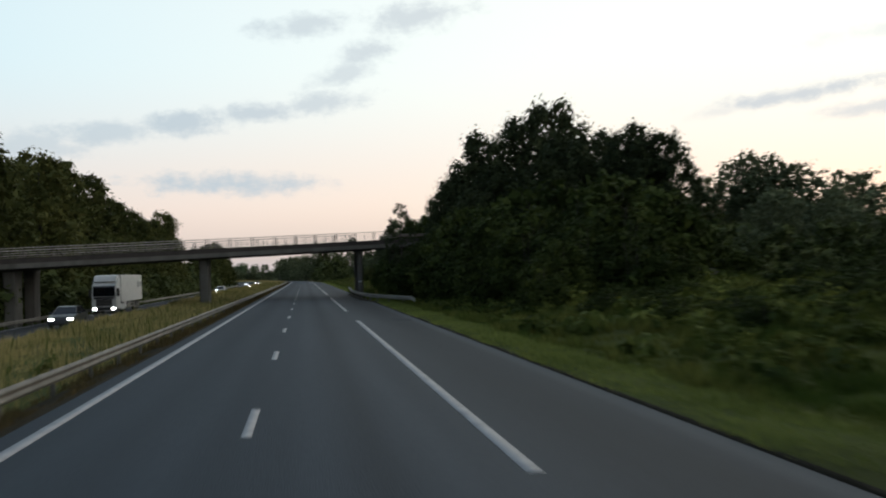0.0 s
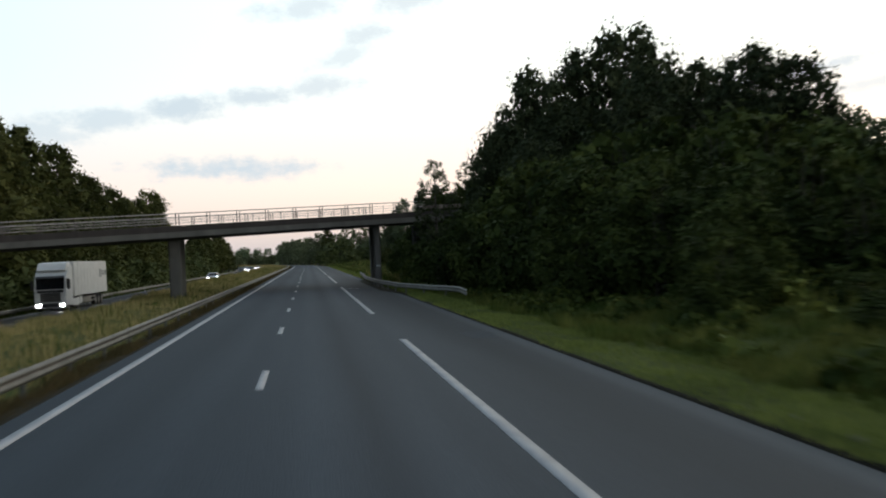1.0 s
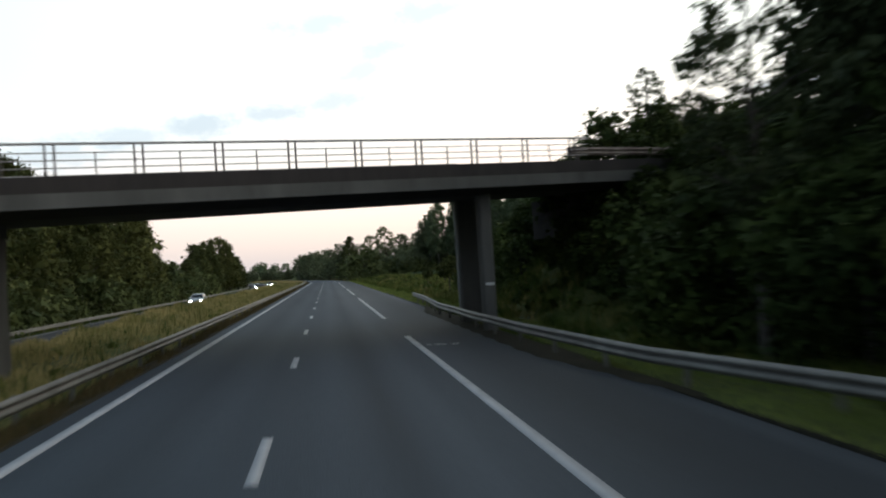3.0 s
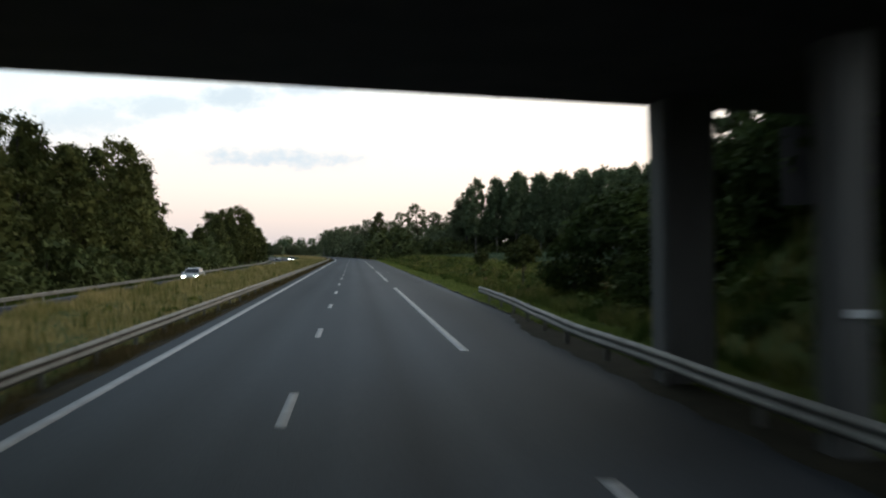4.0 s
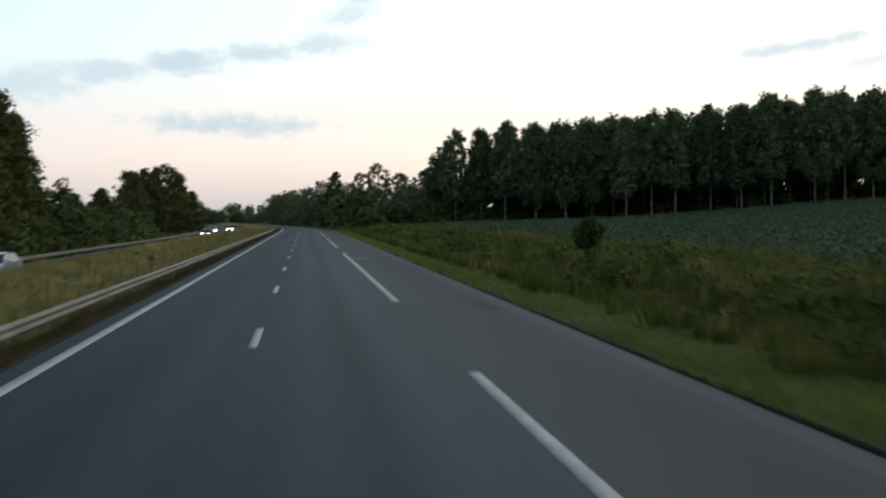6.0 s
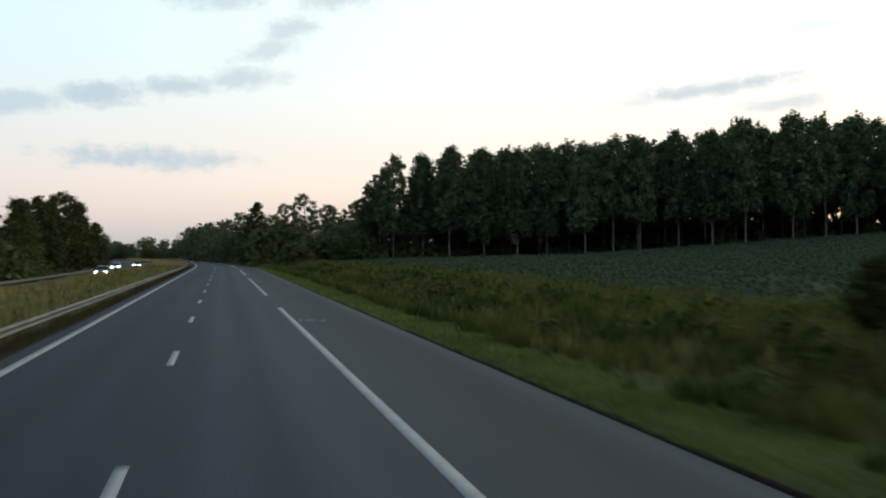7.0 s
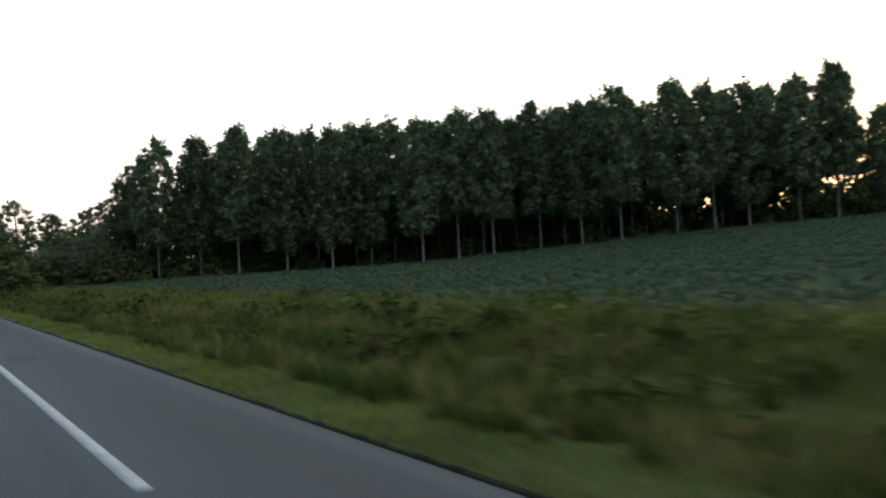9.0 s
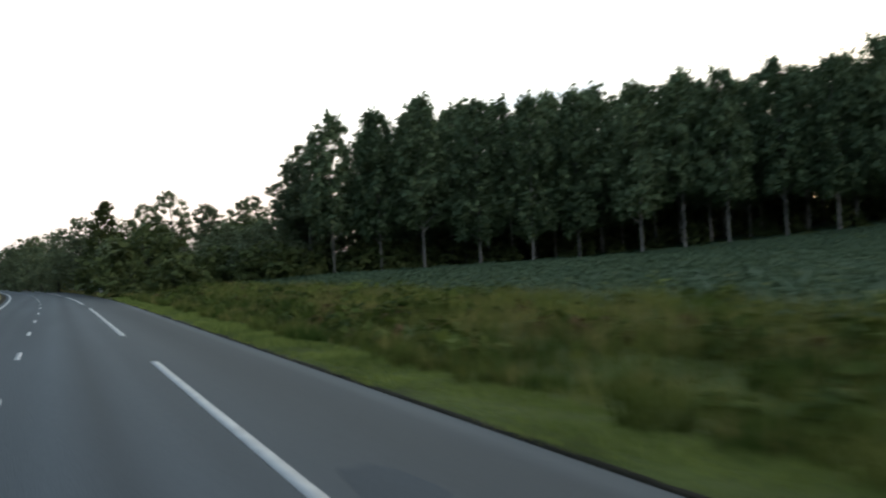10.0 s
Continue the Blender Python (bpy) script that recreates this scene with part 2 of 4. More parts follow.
GRASS_DRY = leaf_material("dry_grass", (0.47, 0.365, 0.165), (0.24, 0.215, 0.078), 0.3, 0.15)
CROP = leaf_material("beet_leaves", (0.112, 0.150, 0.088), (0.088, 0.122, 0.070))
LEAF_WEED = leaf_material("weed_leaves", (0.132, 0.156, 0.036), (0.048, 0.068, 0.016), 0.30, 0.10)
GRASS_BROWN = leaf_material("brown_grass", (0.125, 0.090, 0.040), (0.060, 0.052, 0.022), 0.8, 0.2)
LEAF_RED = leaf_material("sorrel_seed", (0.105, 0.070, 0.032), (0.070, 0.066, 0.020), 0.5, 0.15)
WHITE_PAINT = material("white_lacquer", (0.75, 0.75, 0.73), 0.35, second=(0.62, 0.62, 0.60), scale=1.5)
SILVER_PAINT = material("silver_lacquer", (0.45, 0.47, 0.50), 0.3, 0.5, second=(0.38, 0.40, 0.43), scale=1.5)
DARK_PAINT = material("dark_lacquer", (0.03, 0.032, 0.036), 0.3, second=(0.02, 0.021, 0.024), scale=1.5)
GLASS_DARK = material("dark_glass", (0.015, 0.017, 0.02), 0.08, second=(0.01, 0.011, 0.013), scale=1.0)
RUBBER = material("rubber", (0.02, 0.02, 0.02), 0.85, second=(0.035, 0.033, 0.03), scale=6.0)
PLASTIC = material("dark_plastic", (0.03, 0.03, 0.032), 0.6, second=(0.045, 0.045, 0.045), scale=5.0)
LETTER_GREY = material("grey_print", (0.32, 0.33, 0.33), 0.5, second=(0.28, 0.29, 0.29), scale=4.0)
HEADLIGHT = material("headlight_glow", (0.9, 0.9, 0.9), 0.2, second=(0.8, 0.8, 0.8), emit=(1.0, 0.97, 0.92), strength=40.0)
RED = material("red_plastic", (0.35, 0.03, 0.02), 0.4, second=(0.25, 0.02, 0.015), scale=4.0)

# ---- mesh helpers ----


def mesh_from(name, verts, faces, mat, smooth=False):
    me = bpy.data.meshes.new(name)
    verts, faces = np.asarray(verts, np.float32), np.asarray(faces, np.int32)
    n, k = faces.shape
    me.vertices.add(len(verts)); me.vertices.foreach_set("co", verts.ravel())
    me.loops.add(n * k); me.loops.foreach_set("vertex_index", faces.ravel())
    me.polygons.add(n)
    me.polygons.foreach_set("loop_start", np.arange(0, n * k, k, dtype=np.int32))
    if smooth:
        me.polygons.foreach_set("use_smooth", np.ones(n, bool))
    me.update(calc_edges=True)
    me.materials.append(mat)
    return me


def part(name, bm, mat, parent=None, label="", smooth=False):
    """Links a bmesh, or a ready mesh, as ONE object, under a thing or a part if given."""
    if isinstance(bm, bmesh.types.BMesh):
        bmesh.ops.recalc_face_normals(bm, faces=bm.faces)
        me = bpy.data.meshes.new(name)
        bm.to_mesh(me); bm.free()
        me.materials.append(mat)
        if smooth:
            for p in me.polygons:
                p.use_smooth = True
    else:
        me = bm
    ob = new(name, me)
    if parent is not None:
        ob.parent = parent
    if label:
        ob["label"] = label
    return ob


def thing(name, label, category, m=None, group="", kind=""):
    ob = new(name)
    ob.empty_display_size = 0.3
    if m is not None:
        ob.matrix_basis = m
    return tagged(ob, label, category, group, kind)


def block(bm, x0, y0, z0, x1, y1, z1, bevel=0.0):
    """A box into bm, its upright and lying edges bevelled if asked."""
    got = bmesh.ops.create_cube(bm, size=1)["verts"]
    for v in got:
        v.co = Vector(((x0 + x1) / 2 + v.co.x * (x1 - x0), (y0 + y1) / 2 + v.co.y * (y1 - y0), (z0 + z1) / 2 + v.co.z * (z1 - z0)))
    if bevel:
        bmesh.ops.bevel(bm, geom=list({e for v in got for e in v.link_edges}), offset=bevel, segments=2, affect="EDGES")
    return bm


def boxed(*a, bevel=0.0):
    return block(bmesh.new(), *a, bevel=bevel)


def prism(points, axis, a, b, bevel=0.0):
    """An outline of (u, v) drawn out along an axis from a to b: x gives (u, v) = (y, z), y gives (x, z), z gives (x, y)."""
    bm = bmesh.new()
    order = {"x": lambda u, v, w: (w, u, v), "y": lambda u, v, w: (u, w, v), "z": lambda u, v, w: (u, v, w)}[axis]
    lo = [bm.verts.new(order(u, v, a)) for u, v in points]
    hi = [bm.verts.new(order(u, v, b)) for u, v in points]
    bm.faces.new(lo); bm.faces.new(hi)
    n = len(points)
    for i in range(n):
        bm.faces.new((lo[i], lo[(i + 1) % n], hi[(i + 1) % n], hi[i]))
    if bevel:
        bmesh.ops.bevel(bm, geom=list(bm.edges), offset=bevel, segments=2, affect="EDGES")
    return bm


def tube(path, radius, sides=6, bm=None, taper=None):
    """A round bar along a path; taper gives a radius for each point."""
    bm = bm or bmesh.new()
    rings = []
    for i, p in enumerate(path):
        p = Vector(p)
        way = (Vector(path[min(i + 1, len(path) - 1)]) - Vector(path[max(i - 1, 0)])).normalized()
        side = way.orthogonal().normalized() if abs(way.z) > 0.9 else way.cross(Vector((0, 0, 1))).normalized()
        up = side.cross(way).normalized()
        r = taper[i] if taper else radius
        rings.append([bm.verts.new(p + side * (r * math.cos(2 * math.pi * k / sides)) + up * (r * math.sin(2 * math.pi * k / sides))) for k in range(sides)])
    for a, b in zip(rings, rings[1:]):
        for k in range(sides):
            bm.faces.new((a[k], a[(k + 1) % sides], b[(k + 1) % sides], b[k]))
    bm.faces.new(rings[0]); bm.faces.new(rings[-1])
    return bm


# ---- the lie of the land ----


def bend(y):
    """How far the road has swung to the left at y."""
    return np.where(np.asarray(y) > 300, -(np.maximum(np.asarray(y, float), 300) - 300) ** 2 / 3500.0, 0.0)


CROSSFALL = -0.0384
PROFILE_X = (-2500, -400, -120, -60, -30, -24.0, -22.4, -22.0, -21.8, -13.2, -12.7, -12.1, -9.0, -6.0, -4.7, -3.75, -3.55, 6.75, 6.95, 7.3, 8.8, 10.5, 12.5, 15, 20, 32, 60, 76, 94, 120, 200, 500, 2500)
PROFILE_Z = (-6, -4, -2.5, -1.9, -1.5, -1.5, -1.5, -1.35, -1.45, -0.95, -0.35, 0.0, -0.14, -0.25, -0.32, -0.06, -0.10, -0.50, -0.29, -0.20, -0.22, -0.40, -0.15, 0.1, 0.35, 0.85, 1.3, 2.3, 3.7, 5, 8, 10, 10)


def deck_axis(x):
    """The middle of the overpass at x, and the height of its carriageway."""
    return 102.8 + 0.575 * x, 5.25 + 0.0390 * x


def land(x, y):
    """Height of the ground."""
    x, y = np.asarray(x, float), np.asarray(y, float)
    u = x - bend(y)
    z = np.interp(u, PROFILE_X, PROFILE_Z)
    # the embankments that carry the lane up to the overpass
    yc, zt = deck_axis(x)
    off = np.abs(y - yc) * 0.867
    for side in (1, -1):
        edge = 9.0 if side > 0 else 26.0
        climb = np.clip((x * side - edge) / 6.0, 0, 1)
        ridge = z + climb * np.clip(zt - 0.1 - z, 0, 20) * np.clip(1 - (off - 4.5) / 9.0, 0, 1)
        fade = np.clip(1 - (x * side - 120) / 150, 0, 1)
        z = np.where(x * side > edge, z + (np.maximum(ridge, z) - z) * fade, z)
    z = z - 0.28 * np.clip((140 - y) / 40, 0, 1) * np.clip(1 - np.abs(u + 12) / 3, 0, 1) * (u > -12.7)
    wild = np.clip((np.abs(u - 1.5) - 7.5) / 6, 0, 1) * np.clip((150 - np.abs(x)) / 60, 0, 1)
    z = z + wild * 0.10 * (np.sin(x * 0.9 + 0.6 * np.sin(y * 0.31)) * np.sin(y * 0.53 + 0.8 * np.sin(x * 0.37)) + 0.5 * np.sin(x * 2.1 + y * 1.3))
    return z


def land_at(x, y):
    return float(land(np.array([x]), np.array([y]))[0])


def sheet(name, xs, ys, height, mat, follow=True, lift=0.0):
    """A grid of ground over xs by ys, its columns following the bend."""
    gx, gy = np.meshgrid(xs, ys)
    px = gx + (bend(gy) if follow else 0)
    pz = height(px, gy) + lift
    n, k = gx.shape
    i = np.arange(n * k).reshape(n, k)
    faces = np.stack([i[:-1, :-1], i[:-1, 1:], i[1:, 1:], i[1:, :-1]], -1).reshape(-1, 4)
    return mesh_from(name, np.stack([px, gy, pz], -1).reshape(-1, 3), faces, mat, True)


def strip(name, u0, u1, y0, y1, z_of_u, mat, thick=0.08, step=4.0, lift=0.0, ragged=0.0):
    """A slab along the road from u0 to u1, with edges that go down."""
    us = (u0, u0, u1, u1)
    ys = np.linspace(y0, y1, max(2, int((y1 - y0) / step) + 1))
    verts, faces = [], []
    for y in ys:
        b = float(bend(y))
        wear = ragged * (math.sin(y * 1.9) * math.sin(y * 0.73) + 0.6 * math.sin(y * 4.3 + 1.0))
        for u, d, k in zip(us, (-thick, 0, 0, -thick), (0, 0, wear, wear)):
            verts.append((u + k + b, y, z_of_u(u) + lift + d))
    for j in range(len(ys) - 1):
        for k in range(3):
            a = j * 4 + k
            faces.append((a, a + 1, a + 5, a + 4))
    return mesh_from(name, verts, faces, mat)


xs = np.array(sorted(set(list(PROFILE_X) + list(np.arange(-60, -23, 2.5)) + list(np.arange(-12, -4, 0.75)) + list(np.arange(7, 40, 0.9)) + list(np.arange(40, 130, 3.5)))))
ys = np.concatenate([np.array([-800, -300, -120]), np.arange(-60, 420, 1.5), np.arange(420, 800, 8), np.array([850, 950, 1100, 1400, 1900, 2600])])
ground = tagged(part("ground", sheet("ground", xs, ys, land, SOIL), SOIL), "rough grassy ground along the road at dusk", "ground", kind="structure")
field_xs, field_ys = np.arange(15.5, 128, 1.5), np.arange(148, 352, 2.0)


def field_height(x, y):
    return land(x, y) + 0.02


field = tagged(part("field", sheet("field", field_xs, field_ys, field_height, FIELD), FIELD), "low green beet field in front of the poplars", "field", kind="structure")


def own_side(u):
    return CROSSFALL * u


def other_side(u):
    return -0.60 + (u + 12.8) * 0.052


road = tagged(part("road", strip("road", -3.45, 6.86, -60, 900, own_side, ASPHALT), ASPHALT), "worn grey asphalt carriageway with a wide hard shoulder", "road", kind="structure")
road_other = tagged(part("road_oncoming", strip("road_oncoming", -21.9, -12.7, -60, 900, other_side, ASPHALT_FAR), ASPHALT_FAR), "grey asphalt carriageway for oncoming traffic", "road", kind="structure")
tagged(part("verge_dirt", strip("verge_dirt", -4.92, -3.47, -60, 700, lambda u: 0.115 + (u + 3.47) * 0.28, GRAVEL, 0.3), GRAVEL), "dark gravel strip beside the left edge line", "gravel", kind="structure")
# strip of soil with the crack's shadow painted into its near-black colour
tagged(part("pavement_edge", strip("pavement_edge", 6.86, 7.13, -60, 700, lambda u: -0.262, EDGE_SOIL_SHADE, 0.2, 0.6, ragged=0.07), EDGE_SOIL_SHADE), "crumbled soil with painted crack shadow at the asphalt edge", "gravel", kind="structure")

# soil and grass that have crept over the asphalt under the barrier by the bridge
creep_ys = np.linspace(84, 130, 60)
creep_in = 6.95 - 0.95 * np.clip((creep_ys - 84) / 9, 0, 1) * np.clip((130 - creep_ys) / 9, 0, 1) + 0.07 * np.sin(creep_ys * 2.3)
creep_verts = [(u, y, own_side(u) + lift) for y, inner in zip(creep_ys, creep_in) for u, lift in ((inner, -0.01), (inner + 0.12, 0.03), (7.1, 0.05))]
creep_faces = [(3 * j + k, 3 * j + k + 1, 3 * j + k + 4, 3 * j + k + 3) for j in range(59) for k in range(2)]
tagged(part("verge_soil", mesh_from("verge_soil", creep_verts, creep_faces, GRAVEL), GRAVEL), "dark soil crept over the asphalt under the barrier", "soil", kind="structure")

# painted lines: 3 m dashes every 13 m between the lanes, 39 m dashes every 52 m along the shoulder
def line_piece(name, u0, u1, y0, y1, parent, fall, label=""):
    return part(name, strip(name, u0, u1, y0, y1, fall, PAINT, 0.004, 6.0, 0.005), PAINT, parent, label)


for k in range(-3, 50):
    line_piece("lane_dash", -0.075, 0.075, 0.9 + 13 * k, 3.9 + 13 * k, road, own_side)
for k in range(-2, 13):
    line_piece("shoulder_dash", 3.43, 3.64, 11 + 52 * k, 50 + 52 * k, road, own_side)
line_piece("edge_line", -3.09, -2.89, -60, 900, road, own_side, "continuous white edge line")
for k in range(-3, 50):
    line_piece("lane_dash", -17.27, -17.12, 5 + 13 * k, 8 + 13 * k, road_other, other_side)
line_piece("edge_line", -13.3, -13.1, -60, 900, road_other, other_side)
line_piece("edge_line", -21.2, -21.0, -60, 900, road_other, other_side)
for y in (97.75, 197.8):
    for i, width in enumerate((0.13, 0.20, 0.08, 0.24)):
        line_piece("distance_mark", 3.80 + 0.25 * i, 3.80 + width + 0.25 * i, y - 0.15 + 0.03 * (i % 2), y + 0.14, road, own_side)
# ---- crash barriers ----
WAVE = ((0.0, 0.0), (0.045, 0.04), (0.075, 0.075), (0.045, 0.115), (0.0, 0.155), (0.045, 0.195), (0.075, 0.235), (0.045, 0.27), (0.0, 0.31))


def swing(flare, d):
    """Sideways shift of a barrier's end, d metres from it."""
    k = max(0.0, 1 - d / 15.0)
    return flare * k * k * (3 - 2 * k)


def barrier(label, line, y0, y1, top, face, step=4.0, dip=0.0, flare=0.0):
    """A steel barrier along the road, at a distance from its axis or at distances by y: face is +1 where its wave points to +x. dip: length over which it goes down into the ground at y0."""
    rail = thing("crash_barrier", label, "crash barrier")
    ys = np.arange(y0, y1 + 0.1, 2.0)
    verts, faces = [], []
    n = len(WAVE)
    for y in ys:
        b = float(bend(y))
        sink = 0.0 if not dip else -0.13 * max(0.0, 1 - (y - y0) / dip) ** 1.3
        b += swing(flare, y - y0)
        wob = 0.012 * math.sin(y * 0.7) + 0.01 * math.sin(y * 0.23)
        u = float(np.interp(y, *line)) if isinstance(line, tuple) else line
        for du, dz in WAVE:
            verts.append((u + b + face * (du - 0.04) + wob, y, top - 0.31 + dz + sink + wob * 0.6))
    m = len(verts)
    back = [(x - face * 0.006, y, z) for x, y, z in verts]
    for j in range(len(ys) - 1):
        for k in range(n - 1):
            a = j * n + k
            faces.append((a, a + 1, a + n + 1, a + n))
            faces.append((m + a, m + a + n, m + a + n + 1, m + a + 1))
    part("beam", mesh_from("beam", verts + back, faces, STEEL, True), STEEL, rail)
    post = mesh_from("post", *post_shape(), STEEL)
    spacer = mesh_from("spacer", *spacer_shape(face), STEEL)
    for y in np.arange(y0 + 1.0, min(y1, y0 + 420), step):
        if dip and y - y0 < dip * 0.6:
            continue
        b = float(bend(y)) + swing(flare, y - y0)
        u = float(np.interp(y, *line)) if isinstance(line, tuple) else line
        p = part("post", post, STEEL, rail)
        p.location = (u + b - face * 0.16, y, top - 0.72)
        s = part("spacer", spacer, STEEL, rail)
        s.location = (u + b - face * 0.10, y, top - 0.22)
    return rail


def post_shape():
    bm = bmesh.new()
    block(bm, -0.05, -0.004, -0.3, 0.05, 0.004, 0.70)
    block(bm, -0.054, -0.03, -0.3, -0.046, 0.03, 0.70)
    block(bm, 0.046, -0.03, -0.3, 0.054, 0.03, 0.70)
    return arrays(bm)


def spacer_shape(face):
    return arrays(boxed(-0.05, -0.06, -0.07, 0.05, 0.06, 0.07))


def arrays(bm):
    bm.verts.index_update()
    v = [tuple(p.co) for p in bm.verts]
    f = [[p.index for p in q.verts] for q in bm.faces]
    bm.free()
    return v, f


barrier("galvanised steel crash barrier along the grassy median", -4.7, -58, 640, 0.37, 1)
barrier("galvanised steel crash barrier beyond the oncoming carriageway", -22.5, -20, 640, -0.58, 1)
barrier("galvanised steel crash barrier guarding the bridge pier", ((72, 84, 92, 102, 117, 126, 132, 141), (7.05, 6.95, 6.50, 6.28, 6.26, 6.74, 6.98, 7.10)), 72.0, 140.5, 0.42, -1, dip=2.2, flare=1.95)
barrier("galvanised steel crash barrier on the outer bend", 7.6, 352, 520, 0.45, -1)

# ---- overpass ----
SKEW = math.atan2(0.575, 1.0)
AX = Vector((math.cos(SKEW), math.sin(SKEW), 0.0))
NX = Vector((-math.sin(SKEW), math.cos(SKEW), 0.0))


def on_deck(s, n, h):
    """A place on the overpass: s along its axis from x = 0, n across it (minus is the near side), h over its carriageway."""
    x = s * AX.x
    p = Vector((0, 102.8, 0)) + AX * s + NX * n
    p.z = 5.25 + 0.0390 * x + h
    return p


def deck_solid(outline, s0, s1, cuts=24):
    """A beam of the given (n, h) outline along the deck."""
    bm = bmesh.new()
    rings = []
    for i in range(cuts + 1):
        s = s0 + (s1 - s0) * i / cuts
        rings.append([bm.verts.new(on_deck(s, n, h)) for n, h in outline])
    k = len(outline)
    for a, b in zip(rings, rings[1:]):
        for i in range(k):
            bm.faces.new((a[i], a[(i + 1) % k], b[(i + 1) % k], b[i]))
    bm.faces.new(rings[0]); bm.faces.new(rings[-1])
    return bm


overpass = thing("overpass", "concrete road overpass with steel railings on slim piers", "bridge")
HALF = 4.25
S0, S1, RAIL_END = -38.0, 15.5, 10.4
# the slab's dark tone paints in the shade beneath the bridge
part("deck_slab", deck_solid(((-HALF + 0.25, -0.18), (-HALF + 0.25, -0.62), (-HALF + 1.0, -0.80), (HALF - 1.0, -0.64), (HALF - 0.25, -0.48), (HALF - 0.25, -0.18)), S0, S1), CONCRETE_DARK, overpass, "dark deck slab, underside shade put into its colour")
for side in (-1, 1):
    n0 = side * HALF
    low = -0.60 if side < 0 else -0.48
    part("edge_beam", deck_solid(((n0, low), (n0, -0.20), (n0 - side * 0.3, -0.20), (n0 - side * 0.3, low)), S0, S1), CONCRETE, overpass, "pale grey concrete edge beam")
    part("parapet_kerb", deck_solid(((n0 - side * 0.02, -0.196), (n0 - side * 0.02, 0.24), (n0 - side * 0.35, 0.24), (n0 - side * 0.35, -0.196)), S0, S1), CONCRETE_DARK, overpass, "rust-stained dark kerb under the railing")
    # railing: pairs of posts, thin uprights between, and long bars
    for h, r in ((1.10, 0.040), (0.86, 0.019), (0.66, 0.019), (0.46, 0.019)):
        part("rail_bar", tube([on_deck(S0 + (RAIL_END - S0) * i / 20, n0 - side * 0.17, h) for i in range(21)], r, 6), RAIL_STEEL, overpass, "pale galvanised bar")
    s = S0 + 0.4
    i = 0
    while s < RAIL_END:
        for ds in ((-0.12, 0.12) if i % 2 == 0 else (0.0,)):
            hi = 1.09 if i % 2 == 0 else 0.86
            a = on_deck(s + ds, n0 - side * 0.17, 0.24)
            part("rail_post", tube([a, a + Vector((0, 0, hi - 0.24))], 0.032 if i % 2 == 0 else 0.022, 5), RAIL_PAINT, overpass)
        s += 1.18
        i += 1
part("carriageway", deck_solid(((-HALF + 0.9, -0.17), (-HALF + 0.9, 0.02), (HALF - 0.9, 0.02), (HALF - 0.9, -0.17)), S0 - 4, S1 + 30), ASPHALT_FAR, overpass, "asphalt lane over the bridge")


def pier(x0, x1, y0, y1, base, spread=1.0):
    """A slim wall pier, wider at its head, its edges bevelled."""
    bm = bmesh.new()
    mid = (y0 + y1) / 2
    levels = ((base, 0.0), (3.2, 0.0), (4.0, 0.12), (4.9, 0.35))
    rings = []
    for z, flare in levels:
        flare *= spread
        top = 5.25 + 0.039 * x0 - 0.60
        zz = base + (z - base) * (top - base) / (4.9 - base)
        c = 0.09
        pts = ((x0 + c, y0 - flare), (x1 - c, y0 - flare), (x1, y0 + c - flare), (x1, y1 - c + flare), (x1 - c, y1 + flare), (x0 + c, y1 + flare), (x0, y1 - c + flare), (x0, y0 + c - flare))
        rings.append([bm.verts.new((x, y, zz)) for x, y in pts])
    for a, b in zip(rings, rings[1:]):
        for i in range(8):
            bm.faces.new((a[i], a[(i + 1) % 8], b[(i + 1) % 8], b[i]))
    bm.faces.new(rings[0]); bm.faces.new(rings[-1])
    return bm


part("pier", pier(-8.97, -8.14, 94.8, 97.6, -0.7), CONCRETE, overpass, "weathered pale concrete pier in the median")
part("pier", pier(6.45, 6.93, 102.9, 103.5, -0.7, 0.3), CONCRETE, overpass, "weathered concrete pier beside the shoulder")
part("pier", pier(6.50, 7.45, 109.2, 110.1, -0.7, 0.3), CONCRETE, overpass, "dark concrete pier beside the shoulder")
part("pier", pier(-24.2, -23.3, 86.2, 88.6, -1.9), CONCRETE, overpass, "concrete pier beyond the oncoming lanes")
part("pier", pier(-24.1, -23.2, 92.0, 94.0, -1.9), CONCRETE, overpass, "concrete pier beyond the oncoming lanes")
for s in (S0, S1):
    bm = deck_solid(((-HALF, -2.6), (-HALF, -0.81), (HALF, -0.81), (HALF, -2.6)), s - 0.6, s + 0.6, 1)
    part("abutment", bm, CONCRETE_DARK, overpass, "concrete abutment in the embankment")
# small reflector plate on the pier and the crash rail of the lane above
plate = part("reflector_plate", boxed(-0.16, -0.012, -0.05, 0.16, 0.012, 0.05, bevel=0.008), WHITE_PAINT, overpass, "small white plate on the pier")
plate.location = (6.72, 102.87, 1.45)
approach = thing("approach_barrier", "rusty wooden-faced crash barrier at the end of the overpass", "crash barrier")
a, b = on_deck(9.5, -HALF + 0.30, 0.62), on_deck(17.5, -HALF + 0.30, 0.50)
bm = bmesh.new()
prof = ((-0.05, -0.15), (0.0, -0.16), (0.04, -0.08), (0.0, 0.0), (0.04, 0.08), (0.0, 0.16), (-0.05, 0.15))
rings = [[bm.verts.new(p + NX * -u + Vector((0, 0, v))) for u, v in prof] for p in (a, b)]
for i in range(len(prof)):
    bm.faces.new((rings[0][i], rings[0][(i + 1) % len(prof)], rings[1][(i + 1) % len(prof)], rings[1][i]))
bm.faces.new(rings[0]); bm.faces.new(rings[1])
part("beam", bm, STEEL_DARK, approach)
